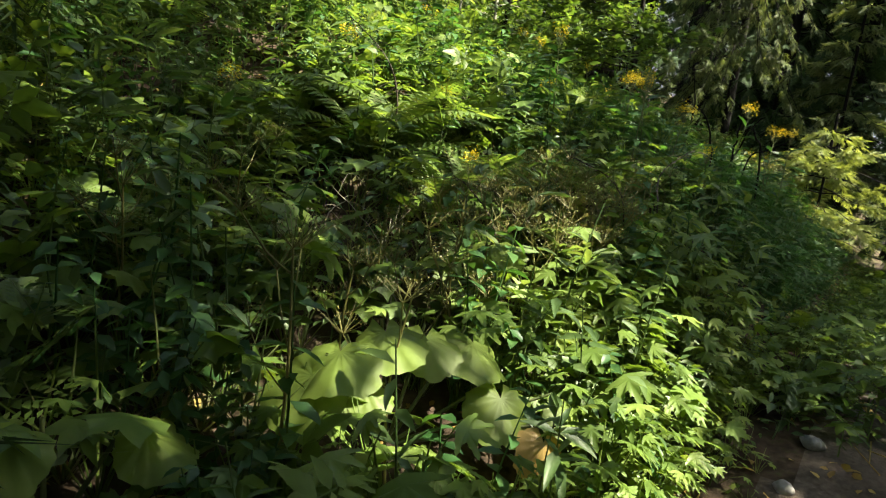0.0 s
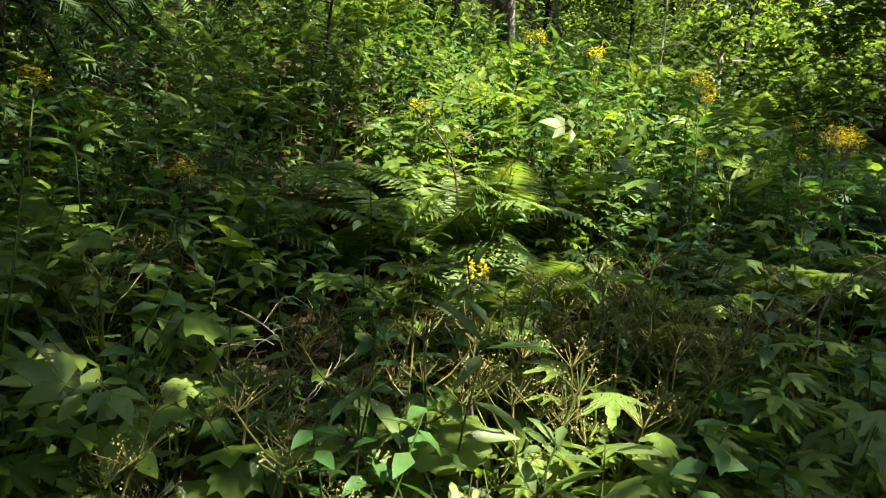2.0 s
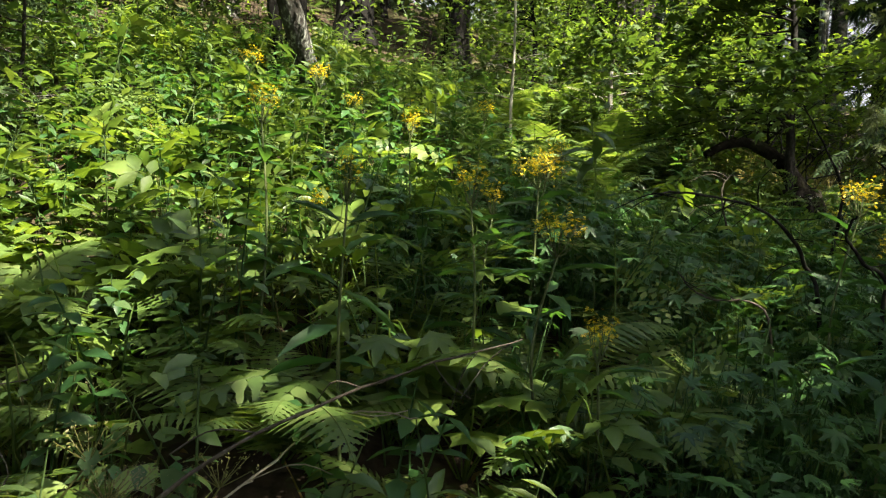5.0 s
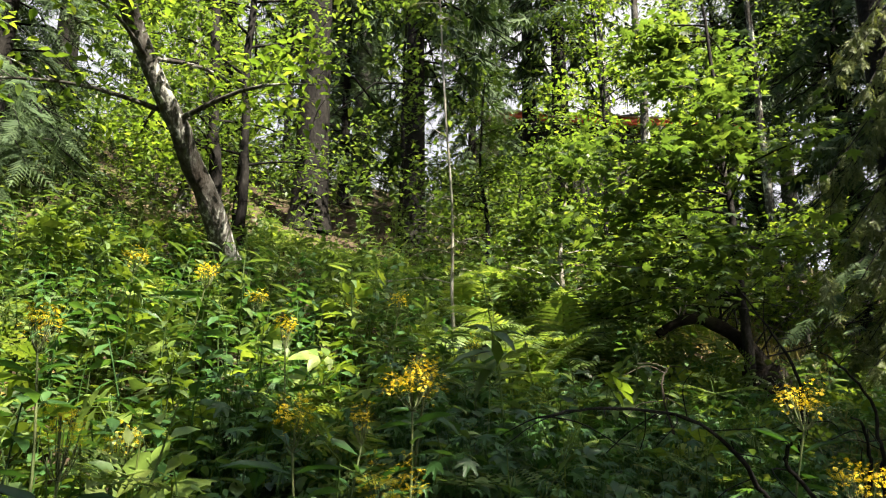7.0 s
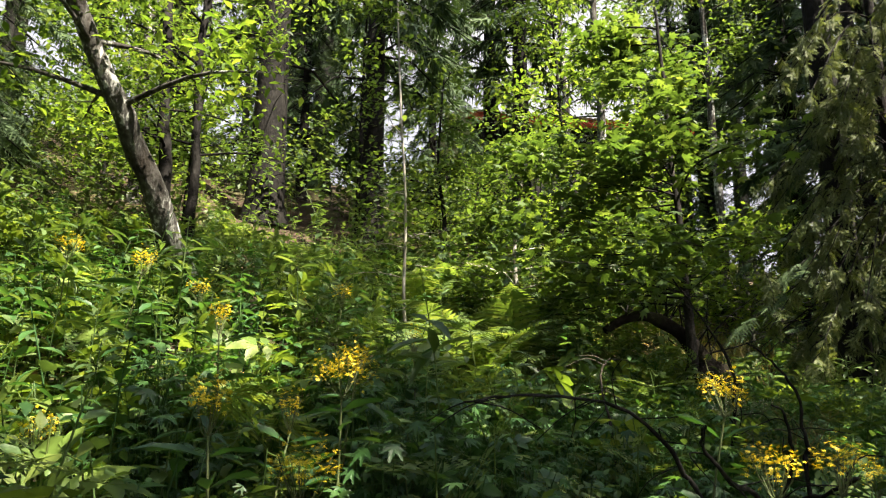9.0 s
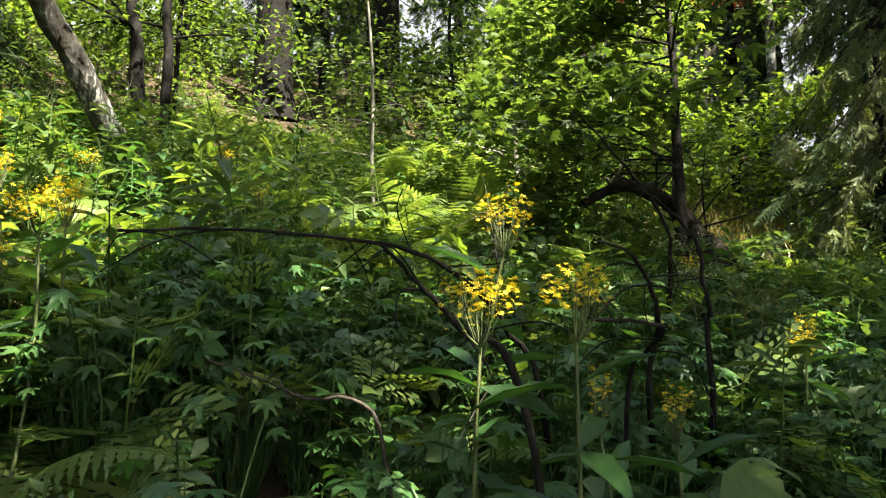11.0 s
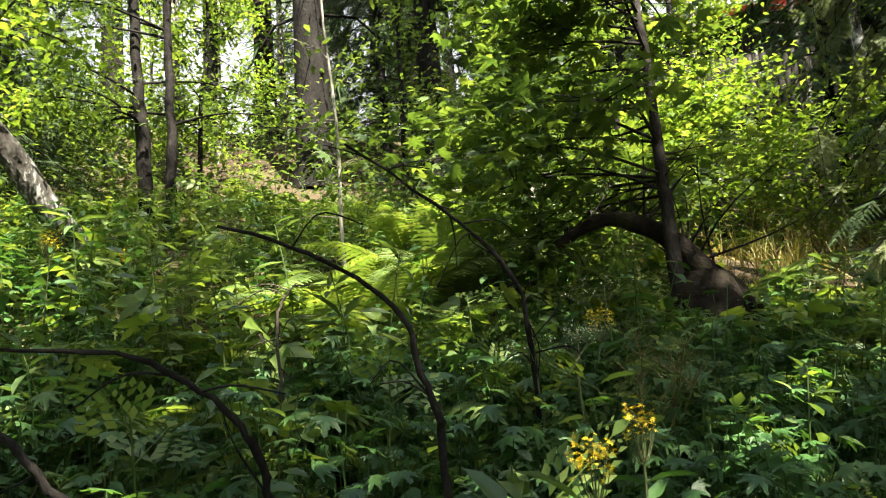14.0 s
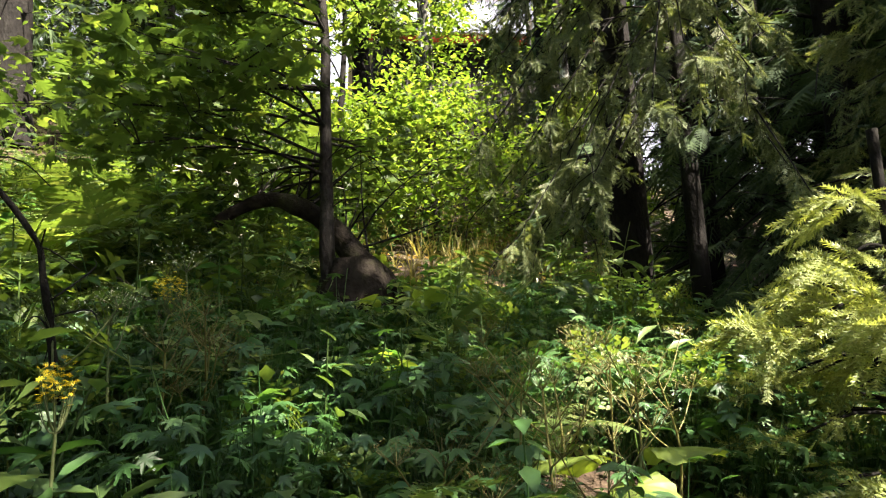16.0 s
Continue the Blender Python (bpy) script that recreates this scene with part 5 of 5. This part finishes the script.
BACK = [(FAR3, 6.7, 13.2, 100, 1.2), (FAR, 8.0, 12.6, 10, 1.0), (FAR2, 5.3, 14.2, 80, 1.0), (FAR, 7.7, 17.8, 200, 1.0), (FAR3, 9.2, 10.2, 30, 1.2),
        (FAR, -3.6, 14.5, 120, 1.0), (FAR2, -6.2, 12.3, 300, 1.0), (FAR, -8.4, 10.0, 20, 1.0), (FAR3, -7.0, 7.2, 140, 1.2), (FAR2, -10.5, 14.5, 60, 1.1), (FAR3, -6.0, 16.5, 10, 1.3),
        (FAR, 10.8, 15.4, 75, 1.0), (FAR2, 11.6, 9.4, 15, 1.0), (FAR3, 9.6, 6.6, 200, 1.1), (FAR, 13.4, 12.2, 280, 1.1), (FAR3, -9.5, 3.0, 230, 1.2),
        (FAR2, 8.5, 25.5, 90, 1.2), (FAR3, 12.6, 20.5, 30, 1.4), (FAR, -7.5, 23.5, 10, 1.2), (FAR3, -12.6, 20.6, 300, 1.5), (FAR3, -4.9, 3.6, 110, 0.9), (FAR3, -6.6, 4.4, 10, 1.1), (FAR3, -5.6, 1.6, 75, 1.0), (FAR3, 8.4, 7.6, 220, 0.9), (FAR3, -3.2, 12.6, 60, 0.8), (FAR3, 4.6, 13.4, 0, 0.7), (FAR3, 7.9, 10.6, 15, 0.9), (FAR3, 8.5, 9.3, 120, 0.9), (FAR3, 10.4, 12.4, 0, 1.1), (FAR3, -6.3, 5.9, 80, 1.1), (FAR3, -8.6, 6.2, 200, 1.2), (FAR3, -0.4, 12.9, 100, 0.75)]
for ob, bx, by, turn, size in BACK:
    again(ob, bx, by, turn, size)
for bx, by, turn, size in [(2.4, 13.9, 70, 1.0), (-3.6, 7.9, 190, 0.9), (-5.4, 13.9, 20, 1.0), (5.0, 11.6, 130, 0.9), (-7.6, 14.4, 250, 1.1), (4.3, 17.5, 60, 1.1)]:
    again(POLE, bx, by, turn, size)

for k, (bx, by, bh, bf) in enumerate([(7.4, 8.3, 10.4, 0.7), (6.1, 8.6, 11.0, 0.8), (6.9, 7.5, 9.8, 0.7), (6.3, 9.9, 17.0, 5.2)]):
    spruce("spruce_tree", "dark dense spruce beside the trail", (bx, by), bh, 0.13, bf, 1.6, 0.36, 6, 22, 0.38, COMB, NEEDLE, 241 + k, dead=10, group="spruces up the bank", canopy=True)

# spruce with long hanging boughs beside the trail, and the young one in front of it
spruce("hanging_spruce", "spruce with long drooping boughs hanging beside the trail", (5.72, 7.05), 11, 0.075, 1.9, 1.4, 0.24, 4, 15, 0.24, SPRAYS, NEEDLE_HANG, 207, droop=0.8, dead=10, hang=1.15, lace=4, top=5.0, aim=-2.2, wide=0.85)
# its unseen crown is made dense to shade the trunks up the bank
spruce("spruce_tree", "tall spruce with a dense dark crown high above its bare trunk", (5.3, 7.4), 18, 0.17, 6.2, 3.4, 0.42, 7, 40, 0.6, FAR_TWIG, NEEDLE, 209, dead=22, group="spruces up the bank", canopy=True)
spruce("young_spruce", "taller young spruce with pale green boughs in shade", (6.95, 6.0), 3.8, 0.03, 0.9, 1.1, 0.26, 6, 13, 0.28, SPRAYS, NEEDLE_HANG, 210, droop=0.3, dead=6, hang=0.5)
spruce("young_spruce", "sunlit young spruce with bright green tips beside the trail", (5.98, 4.85), 1.85, 0.014, 0.2, 0.95, 0.2, 6, 14, 0.30, SPRAYS, NEEDLE_NEW_SUNLIT, 208, droop=0.22, dead=6, hang=0.3)


# unseen trees added on the lower side of the trail, whose crowns shade and dapple the bank
def shade_tree(u, s, lean, height, reach, count, seed, leaf=0.16):
    x, y = lay(u, s)
    dx, dy = -AY * lean, AX * lean
    broadleaf("shade_tree", "unseen leafy tree added below the trail to shade the bank", (x, y), [(0, 0, 0), (dx * 0.15, dy * 0.15, height * 0.35), (dx * 0.6, dy * 0.6, height * 0.65), (dx, dy, height)], 0.12, 0.03, BARK, MAPLE, 30, reach, count, leaf, 0.30, seed,
              low=0.6, sub=7, group="trees below the trail", canopy=True)


for i in range(9):
    shade_tree(-4.0 + 1.9 * i, -2.3 - 0.5 * (i % 2), 0.8, 8.4 + 0.5 * (i % 3), 3.4, 2900, 211 + i)
    shade_tree(-3.2 + 1.9 * i, -4.9 - 0.5 * (i % 2), 0.4, 9.6 + 0.6 * (i % 3), 3.6, 2900, 231 + i)
    shade_tree(-2.6 + 1.9 * i, -3.5 - 0.4 * (i % 2), 4.2, 12.6 + 0.5 * (i % 3), 4.2, 3500, 251 + i)
# unseen spruces added to darken the left end of the bank
again(FAR, *lay(-2.8, -4.2), 90, 1.15)
again(FAR2, *lay(-3.3, -3.6), 30, 1.05)
again(FAR, *lay(-2.6, -4.6), 140, 0.85)
for bx, by, turn, size in [(-3.3, -0.3, 20, 0.9), (-2.3, -2.6, 120, 0.9), (-3.4, 1.3, 220, 0.95)]:
    again(FAR3, bx, by, turn, size)
for au, as_, turn, size in [(-5.0, -2.6, 20, 0.9), (-6.6, -1.2, 80, 1.0), (-4.0, -3.6, 140, 1.0), (-7.0, 1.4, 200, 1.0), (-5.6, -4.6, 60, 1.1), (-2.6, -6.4, 10, 1.0), (-5.2, 3.0, 310, 0.9)]:
    again(FAR3, *lay(au, as_), turn, size)
for bx, by, turn, size in [(13.5, -8.0, 10, 0.95), (17.5, -2.5, 100, 1.0), (8.6, -14.5, 60, 1.0), (-3.8, -9.6, 200, 0.9), (0.0, -12.5, 20, 1.0), (-10.0, -6.0, 160, 1.0), (-8.5, -1.2, 80, 1.0)]:
    again(FAR, bx, by, turn, size)


# ---- the red house up the bank ----
def box(h, x0, x1, y0, y1, z0, z1, slot=0):
    v = np.array([(x, y, z) for z in (z0, z1) for y in (y0, y1) for x in (x0, x1)])
    f = np.array([(0, 2, 3, 1), (4, 5, 7, 6), (0, 1, 5, 4), (2, 6, 7, 3), (0, 4, 6, 2), (1, 3, 7, 5)])
    h.add(v, [f], slot)


def house():
    x0, y0 = 2.9, 24.2
    g = float(land(x0, y0)) - 0.4
    e = thing("house", (x0, y0, g), "red wooden house with a pale corrugated roof behind the trees", "house")
    e.rotation_euler = (0, 0, radians(21))
    top = 11.5 - g
    # wall and boards are coloured dark for the shade below the eave
    wall = Heap()
    box(wall, -4.2, 4.2, 0.0, 6.0, 0.0, top - 0.1)
    w = part("wall", wall.mesh("wall", [DARK_DEAD_SHADED]), e, "dark board wall, with the shade under the eave put into its colour")
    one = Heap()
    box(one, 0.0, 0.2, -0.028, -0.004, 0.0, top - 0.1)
    board = one.mesh("board", [DARK_DEAD_SHADED])
    for i in range(39):
        b = new("board", board)
        b.parent = w
        b.location = (-4.18 + i * 0.215, 0, 0)
    fb = Heap()
    box(fb, -4.7, 4.7, -0.62, -0.58, top - 0.30, top + 0.0)
    part("fascia", fb.mesh("fascia", [RED]), e, "bright red eave board")
    n = 190
    xs = np.linspace(-4.9, 4.9, n)
    wave = 0.022 * np.sin(np.arange(n) * 1.57)
    rows = []
    for yy, zz in ((-0.75, top + 0.02), (3.0, top + 1.35), (6.75, top + 0.02)):
        rows.append(np.stack([xs, np.full(n, yy), zz + wave], -1))
    lower = [r - (0, 0, 0.012) for r in rows]
    v = np.concatenate(rows + lower)
    q = []
    for b in (0, 3):
        for r in (0, 1):
            i = np.arange(n - 1)
            q.append(np.stack([(b + r) * n + i, (b + r) * n + i + 1, (b + r + 1) * n + i + 1, (b + r + 1) * n + i], -1))
    i = np.arange(n - 1)
    q.append(np.stack([i, i + 1, 3 * n + i + 1, 3 * n + i], -1))
    part("roof", build_mesh("roof", v, q, [ROOFING], smooth=True), e, "pale grey corrugated sheet roof")


house()


# ---- small things ----
def stones():
    rng = np.random.default_rng(15)
    for i, (x, y, r) in enumerate([(3.45, 4.55, 0.13), (3.2, 4.35, 0.07), (4.6, 5.2, 0.1), (1.9, -0.75, 0.05), (2.3, -0.5, 0.04), (1.6, -1.0, 0.04)]):
        bm = bmesh.new()
        bmesh.ops.create_icosphere(bm, subdivisions=3, radius=r)
        for v in bm.verts:
            v.co *= 1 + 0.28 * noise.noise(v.co / r * 1.3 + Vector((i * 7, 0, 0)))
            v.co.z *= 0.7
        me = bpy.data.meshes.new("stone")
        bm.to_mesh(me)
        bm.free()
        me.materials.append(STONE)
        for p in me.polygons:
            p.use_smooth = True
        ob = new("stone", me)
        ob.location = (x, y, float(land(x, y)) + r * 0.25)
        tagged(ob, "grey stone lying on the soil", "stone", "stones")


stones()


def litter():
    """Fallen leaves and twigs on soil and trail."""
    rng = np.random.default_rng(21)
    n = 5000
    u, s = rng.uniform(-5, 10, n), rng.uniform(-1.2, 6, n)
    x, y = lay(u, s)
    h = Heap()
    h.stamp(OVAL, turns(rng.uniform(0, 6.28, n), rng.normal(0, 0.3, n), rng.normal(0, 0.4, n), rng.uniform(0.03, 0.07, n)), np.stack([x, y, land(x, y) + 0.012], -1))
    for _ in range(400):
        a, b = rng.uniform(-5, 9), rng.uniform(-0.9, 5)
        px, py = lay(a, b)
        d = rng.normal(0, 0.1, 2)
        h.add(*tube([(px, py, float(land(px, py)) + 0.01), (px + d[0], py + d[1], float(land(px + d[0], py + d[1])) + 0.015)], [0.004, 0.002], 4))
    tagged(new("leaf_litter", h.mesh("leaf_litter", [WITHER])), "brown fallen leaves and twigs on the soil", "leaf litter", kind="stuff")


litter()
